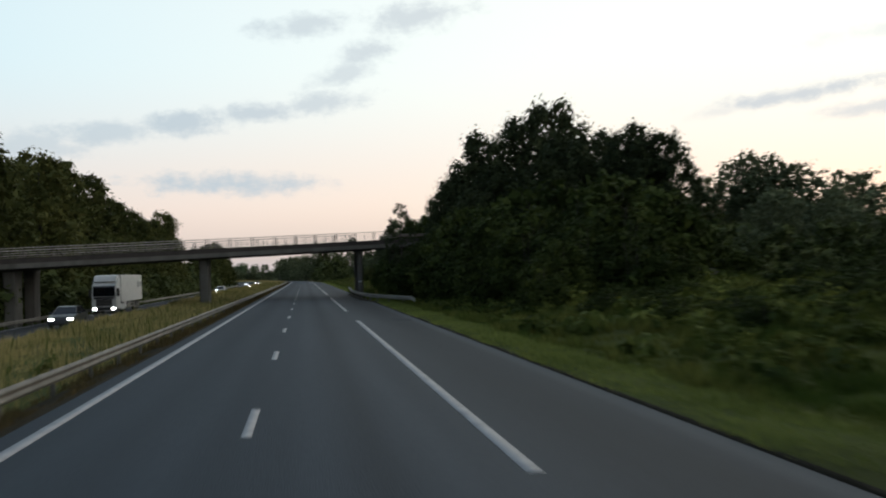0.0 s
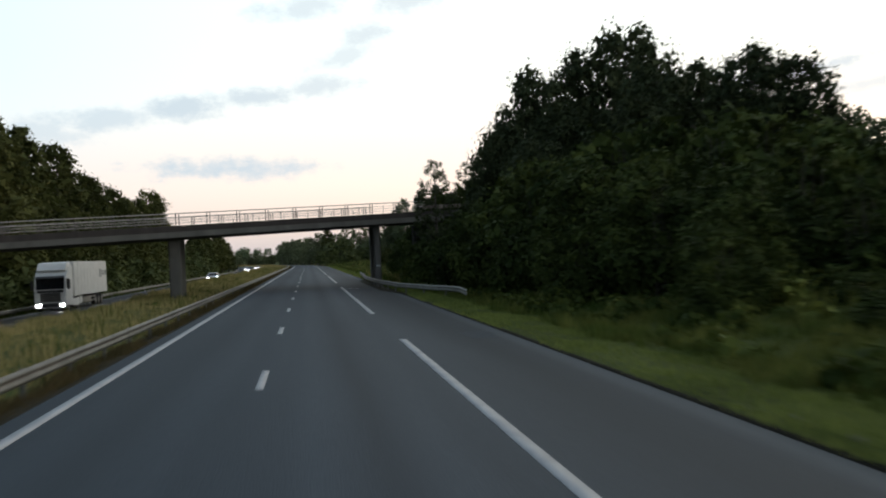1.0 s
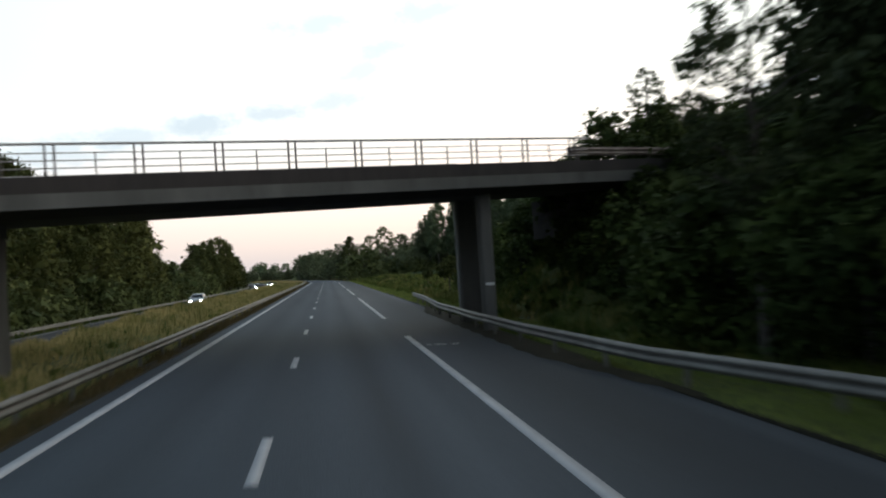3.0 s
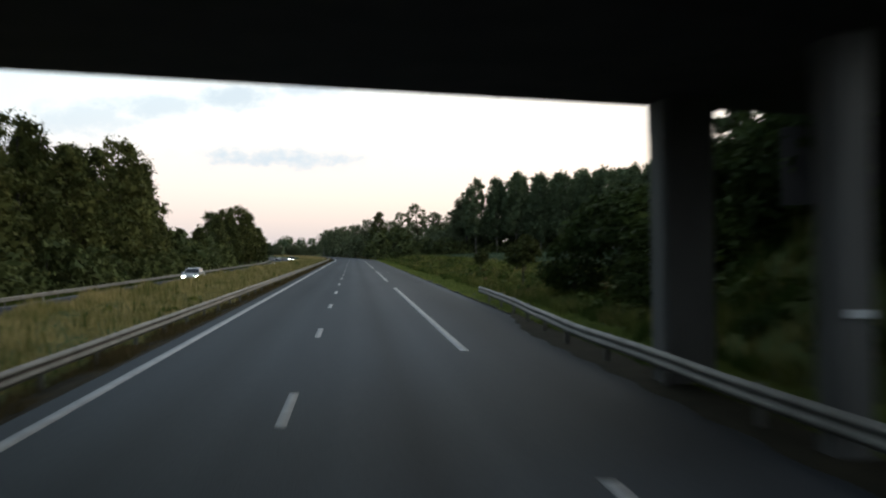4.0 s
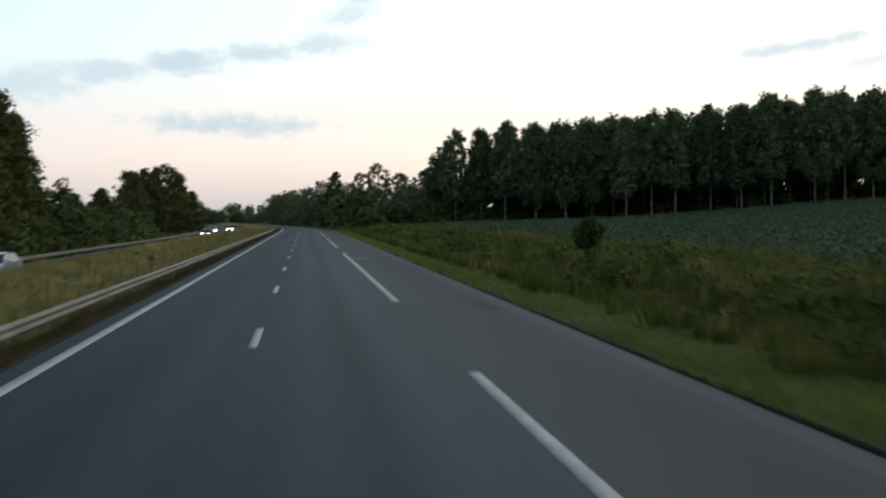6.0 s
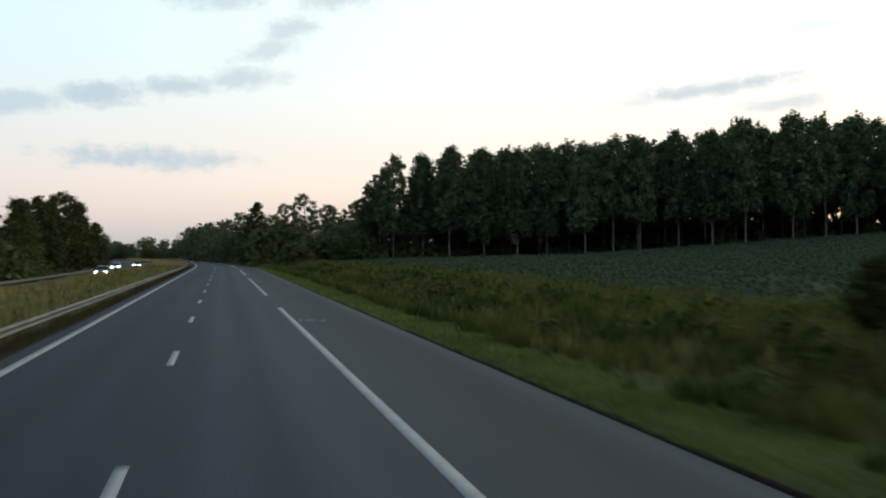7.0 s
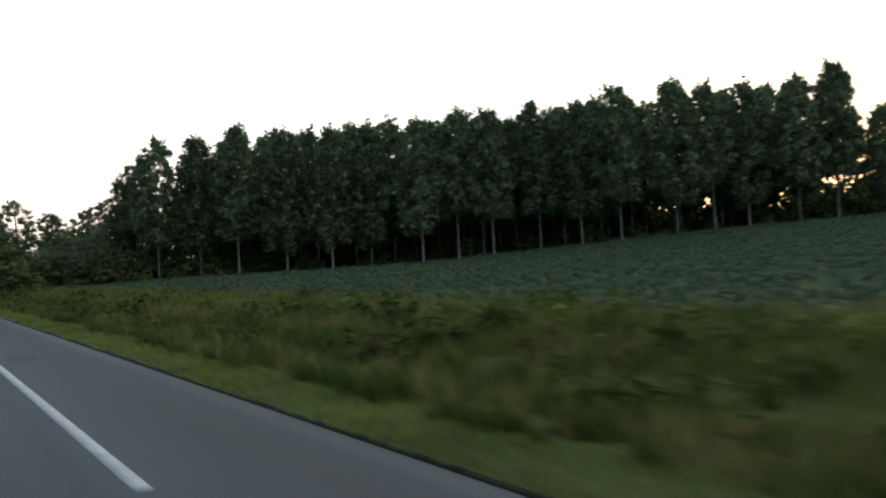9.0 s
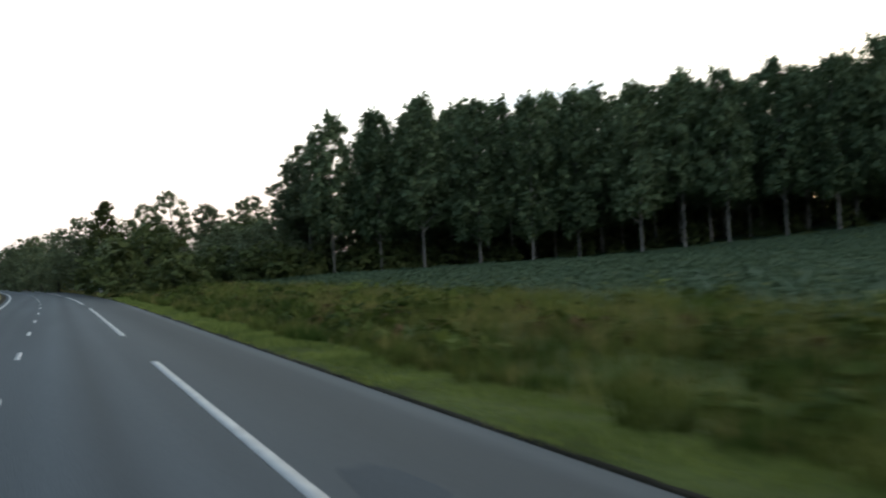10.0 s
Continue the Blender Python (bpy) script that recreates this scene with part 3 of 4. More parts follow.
for i in range(4):
    p = a.lerp(b, (i + 0.3) / 4)
    part("post", tube([p + NX * 0.08 + Vector((0, 0, -0.60)), p + NX * 0.08 + Vector((0, 0, 0.12))], 0.05, 6), STEEL_DARK, approach)

# ---- vehicles on the oncoming carriageway: x to the left of the driver, y forwards is -y of the road ----


def wheel(parent, x, y, r, w, hub=STEEL):
    def disc(r0, x0, x1, inner=0.0):
        bm = bmesh.new()
        n = 24
        rings = [[bm.verts.new((xx, rr * math.cos(2 * math.pi * k / n), rr * math.sin(2 * math.pi * k / n))) for k in range(n)]
                 for xx, rr in ((x0, inner or r0 * 0.5), (x0, r0 * 0.94), (x0 + (x1 - x0) * 0.15, r0), (x0 + (x1 - x0) * 0.85, r0), (x1, r0 * 0.94), (x1, inner or r0 * 0.5))]
        for a, b in zip(rings, rings[1:]):
            for k in range(n):
                bm.faces.new((a[k], a[(k + 1) % n], b[(k + 1) % n], b[k]))
        bm.faces.new(rings[0]); bm.faces.new(rings[-1])
        return bm
    holder = new("wheel")
    holder.parent = parent
    holder.location = (x, y, r)
    part("tyre", disc(r, -w / 2, w / 2, r * 0.62), RUBBER, holder, smooth=False)
    part("rim", disc(r * 0.6, -w / 2 - 0.01, w / 2 + 0.01, r * 0.2), hub, holder)
    return holder


def lorry(m):
    """An articulated lorry: white cab with a dark windscreen, white box trailer."""
    t = thing("lorry", "white articulated lorry with box trailer and lit headlights", "lorry", m)
    cab = part("cab", prism(((-1.1, 0.45), (1.12, 0.45), (1.22, 0.75), (1.20, 1.75), (1.05, 2.75), (0.75, 3.05), (-0.2, 3.62), (-1.1, 3.66)), "x", -1.22, 1.22, 0.05), WHITE_PAINT, t, "white cab with roof fairing")
    part("windscreen", prism(((1.205, 1.80), (1.075, 2.68), (1.095, 2.68), (1.228, 1.80)), "x", -1.08, 1.08), GLASS_DARK, cab, "dark windscreen")
    part("sun_visor", prism(((1.05, 2.74), (1.28, 2.66), (1.28, 2.72), (1.05, 2.86)), "x", -1.1, 1.1), PLASTIC, cab)
    part("grille", boxed(-0.78, 1.20, 0.78, 0.78, 1.235, 1.50, bevel=0.01), PLASTIC, cab, "dark slatted grille")
    for i in range(4):
        part("grille_slat", boxed(-0.74, 1.236, 0.86 + 0.16 * i, 0.74, 1.25, 0.91 + 0.16 * i), STEEL, cab)
    part("roof_fairing", prism(((-0.9, 3.62), (0.55, 3.22), (0.75, 3.30), (0.2, 3.86), (-0.9, 3.98)), "x", -1.12, 1.12, 0.04), WHITE_PAINT, cab, "white wind deflector on the cab roof")
    part("lamp_panel", boxed(-1.0, 1.232, 1.52, 1.0, 1.245, 1.72, bevel=0.004), PLASTIC, cab, "dark band under the windscreen")
    part("bumper", boxed(-1.22, 1.10, 0.28, 1.22, 1.30, 0.72, bevel=0.05), WHITE_PAINT, cab)
    part("lower_grille", boxed(-0.62, 1.30, 0.36, 0.62, 1.318, 0.69, bevel=0.006), PLASTIC, cab, "dark opening in the bumper")
    for sx in (-1, 1):
        lamp = part("headlight", boxed(sx * 0.92 - 0.17, 1.302, 0.42, sx * 0.92 + 0.17, 1.325, 0.62, bevel=0.008), HEADLIGHT, cab, "lit white headlight")
        part("mirror", boxed(sx * 1.42 - 0.10, 0.98, 1.75, sx * 1.42 + 0.10, 1.12, 2.55, bevel=0.04), PLASTIC, cab)
        part("mirror_arm", tube([(sx * 1.2, 0.95, 2.4), (sx * 1.42, 1.05, 2.35)], 0.03, 6), PLASTIC, cab)
        part("side_window", boxed(sx * 1.222 - 0.006, 0.0, 1.85, sx * 1.222 + 0.006, 0.95, 2.6), GLASS_DARK, cab)
        part("side_skirt", boxed(sx * 1.15 - 0.04, -3.4, 0.35, sx * 1.15 + 0.04, -1.2, 0.95, bevel=0.02), WHITE_PAINT, t)
    trailer = part("trailer_box", boxed(-1.27, -14.6, 1.12, 1.27, -1.45, 3.98, bevel=0.03), WHITE_PAINT, t, "white box trailer")
    for sx in (-1, 1):
        for i in range(10):
            part("side_rib", boxed(sx * 1.272 - 0.012, -2.8 - 1.25 * i, 1.15, sx * 1.272 + 0.012, -2.74 - 1.25 * i, 3.9), WHITE_PAINT, trailer)
        for k, (y0, w, h) in enumerate(((-11.2, 1.0, 0.75), (-12.4, 0.9, 0.45), (-13.5, 1.0, 0.45))):
            part("print_bar", boxed(sx * 1.286 - 0.004, y0 - w, 2.9 - h / 2, sx * 1.286 + 0.004, y0, 2.9 + h / 2), LETTER_GREY, trailer, "grey printed block on the trailer")
        part("under_run_bar", boxed(sx * 1.2 - 0.03, -9.4, 0.45, sx * 1.2 + 0.03, -4.6, 0.62), STEEL, t)
        part("under_run_bar", boxed(sx * 1.2 - 0.03, -9.4, 0.78, sx * 1.2 + 0.03, -4.6, 0.92), STEEL, t)
        part("tool_box", boxed(sx * 0.95 - 0.25, -4.5, 0.45, sx * 0.95 + 0.25, -3.6, 1.08, bevel=0.03), WHITE_PAINT, t)
        for y in (0.35, -2.9, -9.9, -11.2, -12.5):
            wheel(t, sx * 1.0, y, 0.5, 0.32)
    part("chassis", boxed(-0.5, -14.4, 0.72, 0.5, 0.6, 1.11), PLASTIC, t)
    return t


def car(m, paint, label, estate=False):
    """A five-door car: body, glasshouse, lamps and wheels."""
    t = thing("car", label, "car", m)
    body = part("body", prism(((-2.1, 0.28), (2.0, 0.25), (2.13, 0.45), (2.10, 0.68), (1.95, 0.80), (1.05, 0.95), (-1.75, 1.0), (-2.12, 0.90), (-2.16, 0.5)), "x", -0.87, 0.87, 0.06), paint, t)
    rear = -2.0 if estate else -1.75
    bm = bmesh.new()
    lower = ((-0.80, 1.05), (0.80, 1.05), (0.82, rear), (-0.82, rear))
    upper = ((-0.60, 0.25), (0.60, 0.25), (0.60, rear + 0.45), (-0.60, rear + 0.45))
    lo = [bm.verts.new((x, y, 0.94)) for x, y in lower]
    hi = [bm.verts.new((x, y, 1.42)) for x, y in upper]
    for i in range(4):
        bm.faces.new((lo[i], lo[(i + 1) % 4], hi[(i + 1) % 4], hi[i]))
    bm.faces.new(lo); bm.faces.new(hi)
    part("glasshouse", bm, GLASS_DARK, body, "dark car windows")
    part("roof", prism(((0.30, 1.41), (0.05, 1.46), (-0.9, 1.47), (rear + 0.4, 1.42), (rear + 0.4, 1.40), (0.30, 1.40)), "x", -0.62, 0.62), paint, body)
    for sx in (-1, 1):
        for (y0, z0), (y1, z1) in (((1.05, 0.95), (0.25, 1.42)), ((rear, 0.97), (rear + 0.45, 1.42))):
            part("pillar", tube([(sx * 0.81, y0, z0), (sx * 0.61, y1, z1)], 0.035, 6), paint, body)
        part("headlight", boxed(sx * 0.62 - 0.16, 2.06, 0.57, sx * 0.62 + 0.16, 2.145, 0.71, bevel=0.02), HEADLIGHT, body, "lit white headlight")
        part("wing_mirror", boxed(sx * 0.96 - 0.10, 0.70, 0.95, sx * 0.96 + 0.10, 0.82, 1.10, bevel=0.03), paint, body)
        part("tail_light", boxed(sx * 0.68 - 0.12, -2.17, 0.65, sx * 0.68 + 0.12, -2.14, 0.85), RED, body)
        for y in (1.32, -1.30):
            wheel(t, sx * 0.78, y, 0.32, 0.2)
    part("grille", boxed(-0.42, 2.10, 0.34, 0.42, 2.15, 0.52, bevel=0.01), PLASTIC, body)
    return t


def facing(u, y):
    """The pose of a vehicle that comes towards the camera's side."""
    return pose(u + float(bend(y)), y, other_side(u) + 0.006, 0, 0, 180)


lorry(facing(-19.5, 105.0))
car(facing(-15.3, 70.0), DARK_PAINT, "dark car with lit headlights on the oncoming carriageway")
car(facing(-15.2, 193.0), SILVER_PAINT, "silver-white car with lit headlights on the oncoming carriageway", True)
car(facing(-15.2, 305.0), DARK_PAINT, "dark car with bright headlights coming towards the bridge")
car(facing(-18.8, 372.0), WHITE_PAINT, "pale car with bright headlights far down the road", True)
car(facing(-15.2, 388.0), DARK_PAINT, "dark car with bright headlights far down the road")
# ---- trees: trunk, limbs and a crown of many single leaves in uneven clumps ----
RNG = np.random.default_rng(7)


def leaf_cloud(centres, radii, counts, size, flat=1.0, rng=RNG, inner=0.0, simple=False):
    """Leaves, each a folded four-sided blade (or a three-sided one), scattered in clumps. inner: the share that are broad sprays inside a clump."""
    n = int(np.sum(counts))
    which = np.repeat(np.arange(len(centres)), counts)
    d = rng.normal(size=(n, 3))
    d /= np.linalg.norm(d, axis=1)[:, None]
    deep = rng.random(n) < inner
    r = radii[which] * np.where(deep, 0.62 * rng.random(n) ** 0.5, rng.random(n) ** 0.33 * (0.88 + 0.18 * rng.random(n)))
    p = centres[which] + d * r[:, None] * np.array([1, 1, flat])
    normal = d * 1.0 + rng.normal(size=(n, 3)) * 0.55 + np.array([0, 0, 0.5])
    normal /= np.linalg.norm(normal, axis=1)[:, None]
    a = np.cross(normal, rng.normal(size=(n, 3)))
    a /= np.linalg.norm(a, axis=1)[:, None] + 1e-9
    b = np.cross(normal, a)
    s = np.where(deep, np.minimum(2.3 * size, 0.40 * radii[which] + 0.4 * size), size)[:, None] * (0.55 + 0.9 * rng.random(n))[:, None]
    if simple:
        verts = np.stack([p - a * s * 0.8 - b * s * 0.62, p - a * s * 0.8 + b * s * 0.62, p + a * s], 1).reshape(-1, 3)
        return verts, np.arange(n * 3).reshape(n, 3)
    fold = normal * s * 0.22
    wide = np.where(deep, 0.8, 0.55)[:, None]
    verts = np.stack([p - a * s, p - b * s * wide + fold, p + a * s, p + b * s * wide + fold], 1).reshape(-1, 3)
    return verts, np.arange(n * 4).reshape(n, 4)


def envelope(kind, t):
    """Radius of the crown at height t from 0 to 1."""
    if kind == "poplar":
        return 0.95 * min(1.0, 0.50 + t * 2.0) * (1 - t) ** 0.38 + 0.05
    if kind == "bush":
        return math.sqrt(max(0.0, 1 - t ** 2.6)) * min(1.0, 0.66 + 0.9 * t)
    if kind == "spire":
        return (1 - t) ** 0.75 * 0.95 + 0.10
    return math.sin(math.pi * (0.12 + 0.84 * t)) ** 0.7


def tree_meshes(name, kind, height, clear, width, clumps, leaves, leaf, bark, foliage, rng, stems=1, inner=0.33, simple=True, puff=1.0):
    """Meshes of one kind of tree: trunk with limbs, and crown."""
    bm = bmesh.new()
    lean = rng.normal(size=2) * 0.015 * height
    for s in range(stems):
        off = rng.normal(size=2) * (0.25 if stems > 1 else 0)
        base_r = (0.0048 if kind == "poplar" else 0.014) * height / math.sqrt(stems) + 0.02
        path = [(off[0] + lean[0] * t * t, off[1] + lean[1] * t * t, height * 0.93 * t - 0.25 * (t == 0)) for t in (0, 0.03, 0.25, 0.5, 0.75, 1)]
        tube(path, 0, 7, bm, [base_r * 1.5, base_r * 1.05, base_r * 0.85, base_r * 0.6, base_r * 0.35, 0.015])
    centres, radii = [], []
    crown = height - clear
    for i in range(clumps):
        t = (i + rng.random()) / clumps
        if kind == "bush":
            t = rng.random() ** 1.1
        rr = width * envelope(kind, t)
        ang = rng.random() * 2 * math.pi + i * 2.4
        out = rr * ((0.12 if kind == "poplar" else 0.30) + 0.68 * math.sqrt(rng.random()))
        size = puff * width * (0.26 + 0.20 * rng.random()) * (0.75 + 0.5 * (1 - t)) * (0.55 if kind == "poplar" else 1.0)
        c = Vector((out * math.cos(ang) + lean[0] * t, out * math.sin(ang) + lean[1] * t, clear + crown * (0.03 + 0.93 * t)))
        centres.append(c); radii.append(size)
        if kind != "bush" and i % (6 if kind == "poplar" else 4) == 0:
            root = Vector((lean[0] * t * t, lean[1] * t * t, max(0.4, c.z - (0.5 if kind == "poplar" else 0.35) * out - 0.6)))
            mid = root.lerp(c, 0.55) + Vector((0, 0, 0.1 * out))
            r0 = (0.0028 if kind == "poplar" else 0.005) * height * (1.1 - t) + 0.012
            tube([root, mid, c], 0, 4, bm, [r0, r0 * 0.65, 0.012])
    if kind == "poplar":
        for i in range(16):
            t = 0.84 + 0.15 * rng.random()
            ang, out = rng.random() * 6.28, width * envelope(kind, t) * rng.random()
            centres.append(Vector((out * math.cos(ang) + lean[0] * t, out * math.sin(ang) + lean[1] * t, clear + crown * (t + 0.035 * rng.random())))); radii.append(0.32 + 0.3 * rng.random())
    if kind in ("round", "spire") and clear < 0.3 * height:
        for i in range(10):
            t = 0.12 + 0.07 * i
            rr = width * envelope(kind, t)
            centres.append(Vector((lean[0] * t + rng.normal() * 0.1 * rr, lean[1] * t + rng.normal() * 0.1 * rr, clear + crown * t))); radii.append(rr * 0.62)
    centres, radii = np.array([tuple(c) for c in centres]), np.array(radii)
    weight = radii ** 2
    counts = np.maximum(3, (leaves * weight / weight.sum()).astype(int))
    verts, faces = leaf_cloud(centres, radii, counts, leaf, 1.5 if kind == "poplar" else 0.85, rng, inner, simple)
    bmesh.ops.recalc_face_normals(bm, faces=bm.faces)
    trunk = bpy.data.meshes.new(name + "_trunk")
    bm.to_mesh(trunk); bm.free()
    trunk.materials.append(bark)
    return trunk, mesh_from(name + "_crown", verts, faces, foliage)


def tree_kind(name, label, category, *args, **kw):
    """The first of its kind, kept as a recipe of two meshes."""
    return (name, label, category, *tree_meshes(name, *args, **kw))


def plant(kind, x, y, size=1.0, turn=0.0, group="", sink=0.05, tall=None):
    name, label, category, trunk, crown = kind
    ob = thing(name, label, category, None, group)
    x -= 0.0045 * max(0.0, y - 150)  # the land swings to the left ahead of the bend
    ob.location = (x, y, land_at(x, y) - sink)
    ob.rotation_euler = (0, 0, turn)
    ob.scale = (size, size, size * (tall or 1.0))
    part("trunk", trunk, BARK, ob)
    part("crown", crown, LEAF_WOOD, ob)
    return ob


rng = np.random.default_rng(11)
POPLARS = [tree_kind("poplar_tree", "tall dark poplar with a pale bare trunk at the field edge", "tree", "poplar", 20.0, 3.2 + 1.0 * i, 4.25, 200, 8500, 0.155, BARK_PALE, LEAF_POPLAR, rng) for i in range(4)]
POPLARS_BACK = [tree_kind("poplar_tree", "tall dark poplar deep in the plantation", "tree", "poplar", 20.0, 3.4 + 1.2 * i, 4.3, 100, 2000, 0.29, BARK_PALE, LEAF_POPLAR, rng) for i in range(2)]
THIN = [tree_kind("thin_tree", "slender sparse tree standing above the scrub", "tree", "round", 13.0, 4.5, 2.1, 80, 3600, 0.11, BARK, LEAF_WOOD, rng, inner=0.05, puff=0.62) for i in range(2)]
THIN_FAR = [tree_kind("thin_tree", "slender round-topped tree standing above the scrub", "tree", "round", 13.0, 5.0, 2.3, 90, 6500, 0.11, BARK, LEAF_WILLOW_HAZE, rng, inner=0.15, puff=0.75) for i in range(2)]
BROAD = [tree_kind("broadleaf_tree", "dense dark green broadleaf tree beside the road", "tree", "round", 16.0, 1.0, 5.4, 120, 17000, 0.135, BARK, LEAF_WOOD, rng, inner=0.42) for i in range(3)]
BROAD_FAR = [tree_kind("broadleaf_tree", "dark green broadleaf tree in a row of trees", "tree", "round", 16.0, 0.8, 5.6, 75, 2500, 0.25, BARK, LEAF_WILLOW_HAZE, rng) for i in range(3)]
LEFTS = [tree_kind("broadleaf_tree", "tall olive-green tree in the belt along the road", "tree", "spire" if i < 3 else "round", 16.0, 0.8, 3.8, 95, 5000, 0.18, BARK, LEAF_LEFT, rng) for i in range(4)]
BUSHES_NEAR = [tree_kind("bush", "dense dark green bush on the verge", "bush", "bush", 6.0, 0.35, 3.0, 60, 8500, 0.09, BARK, LEAF_BUSH, rng, stems=4) for i in range(3)]
BUSHES = [tree_kind("bush", "dense dark green bush behind the verge", "bush", "bush", 6.0, 0.3, 3.0, 55, 2900, 0.15, BARK, LEAF_BUSH, rng, stems=4) for i in range(2)]
BUSH_FAR = [tree_kind("bush", "dark green bush in the hedge", "bush", "bush", 5.0, 0.1, 3.4, 36, 1150, 0.205, BARK, LEAF_HEDGE, rng, stems=2) for i in range(2)]
SHRUBS = [tree_kind("shrub", "low dark shrub in the rough grass", "shrub", "bush", 2.0, 0.05, 1.5, 22, 600, 0.10, BARK, LEAF_BUSH, rng, stems=3, simple=False) for i in range(2)]
LONE = tree_kind("shrub", "lone round shrub on a short stem in tall grass", "shrub", "round", 2.0, 0.05, 1.05, 70, 4200, 0.05, BARK, LEAF_LEFT, rng, stems=3, simple=False)


def pick(kinds):
    return kinds[int(rng.integers(len(kinds)))]


def grow(kinds, x, y, height, nominal, group="", wide=1.0):
    """A tree of about that height; wide: how much broader than its kind."""
    k = height / nominal
    return plant(pick(kinds), x, y, k * wide, rng.random() * 6.28, group, tall=1 / wide)


def grow_to(kinds, x, y, top, nominal, group="", wide=1.0):
    """A tree whose top reaches the height top over the road."""
    return grow(kinds, x, y, top - land_at(x, y), nominal, group, wide)


# the poplar plantation behind the field, in rows
ALONG, BACK = Vector((0.86, -0.51, 0)), Vector((0.51, 0.86, 0))
for row in range(6):
    for i in range(17):
        if row > 3 and i > 12:
            continue
        jx, jy = rng.normal(size=2) * 0.55
        p = Vector((34.0, 346.0, 0)) + ALONG * (5.9 * i + 3.0 * (row % 2)) + BACK * (7.5 * row)
        top = 20.6 + rng.normal() * 0.55 - (1.6 if i == 0 else 0)
        grow(POPLARS if row < 2 else POPLARS_BACK, p.x + jx, p.y + jy, top, 20.0, "poplar plantation", 1.2)
# the lower trees where the plantation ends towards the road
for x, y, h in ((30.2, 352, 11.5), (32.6, 356, 15.5)):
    grow(POPLARS, x, y, h, 20.0, "poplar plantation", 0.85)
# the thinner, lower end of the plantation on the far side of the field
for i in range(9):
    for row in range(2):
        p = Vector((34.0, 346.0, 0)) + ALONG * (101.5 + 5.5 * i + 2.0 * row + rng.normal()) + BACK * (8 * row + rng.normal())
        grow(POPLARS, p.x, p.y, 13.0 + rng.normal() * 1.0, 20.0, "low poplars at the end of the plantation", 1.45)
for x, y, h in ((33.6, 353, 8.5), (36.0, 357, 9.5), (34.5, 350, 6.0), (28.4, 352, 6.5), (26.5, 357, 7.0), (29.5, 361, 9.0), (24.5, 352, 5.0)):
    grow(BROAD_FAR, x, y, h, 16.0, "low trees beside the plantation", 1.5)

for row in range(2, 7):
    for i in range(26):
        if i > 11 and rng.random() < 0.28:
            continue
        p = Vector((34.0, 346.0, 0)) + ALONG * (5.3 * i + rng.normal()) + BACK * (7.5 * row + 4 + rng.normal())
        grow(BUSH_FAR, p.x, p.y, 4.0 + 2.8 * rng.random(), 5.0, "undergrowth in the plantation", 1.2)
for i in range(24):
    p = Vector((34.0, 346.0, 0)) + ALONG * (5.6 * i + rng.normal()) + BACK * (4 + 2 * rng.random())
    grow(BUSH_FAR, p.x, p.y, 1.2 + 1.6 * rng.random(), 5.0, "undergrowth in the plantation", 1.3)

# scrub and trees between the plantation and the road
for x, y, h in ((9.9, 394, 14.6), (6.5, 402, 12.5), (13.5, 398, 11.5), (10.5, 388, 8.5), (3.0, 420, 11.5), (0.0, 436, 11.5), (8.0, 425, 11), (-2.5, 455, 11.5), (3, 462, 12), (-5.5, 480, 11.5), (-2, 495, 12),
                (-8, 510, 12), (-9.5, 535, 12.5), (-5, 545, 12), (-7, 600, 13), (2, 520, 12), (8, 480, 12), (13, 450, 12)):
    grow(LEFTS if h > 14 else BROAD_FAR, x, y, h, 16.0, "wood on the bend", 1.15)
for x, y, h in ((24.2, 423, 16.0), (17.0, 408, 12.8), (28.5, 415, 12.5), (31, 418, 12.0), (34, 410, 12.5), (37.5, 416, 13.5), (30.5, 352, 13.0), (31.8, 349, 15.5)):
    grow(THIN_FAR, x, y, h + 1.6, 13.0, "thin trees over the scrub", 1.2)
for i in range(26):
    x, y = 13 + 22 * rng.random(), 362 + 45 * rng.random()
    grow(BUSH_FAR if i % 2 else BROAD_FAR, x, y, (5.5 + 3.8 * rng.random()), 5.0 if i % 2 else 16.0, "scrub before the wood", 1.2 if i % 2 else 1.5)
for i in range(10):
    grow(BUSH_FAR, 11 + 2.6 * i * 0.8 + rng.normal() * 1.2, 350 + rng.normal() * 5, 3.4 + rng.random() * 1.5, 5.0, "scrub before the wood", 1.25)
for i in range(12):
    grow(BUSH_FAR, 27 + 2.2 * i + rng.normal(), 350 - 0.6 * i + rng.normal() * 1.5, 2.6 + 2.2 * rng.random(), 5.0, "undergrowth in the plantation", 1.25)
grow(BUSH_FAR, 9.5, 372, 6.5, 5.0, "scrub before the wood", 1.1)

# the belt of trees along the oncoming carriageway
for i in range(44):
    y = 84 + i * 4.0
    deep = i % 3
    x = -29.5 - 6.5 * deep - rng.random() * 2.5
    top = np.interp(y, (84, 120, 150, 185, 217, 250, 262), (16.2, 17, 18.6, 16.6, 15.2, 15.0, 12)) + 3.0 * (deep == 2) * (y < 200)
    grow(LEFTS, x, y, top + 2.2 + rng.normal() * 1.2, 16.0, "tree belt along the road", 1.15)
for x, y, h in ((-42, 160, 20), (-45, 172, 20), (-39.5, 285, 19.5), (-37, 276, 17.5), (-41, 268, 17), (-44, 290, 17)):
    grow(LEFTS, x, y, h + 1, 16.0, "tree belt along the road", 1.0)
for x, y, h in ((-33, 216, 17.5), (-35, 222, 18.0), (-31.5, 209, 16.5), (-34, 203, 17.5)):
    grow(LEFTS, x, y, h, 16.0, "tree belt along the road", 1.1)
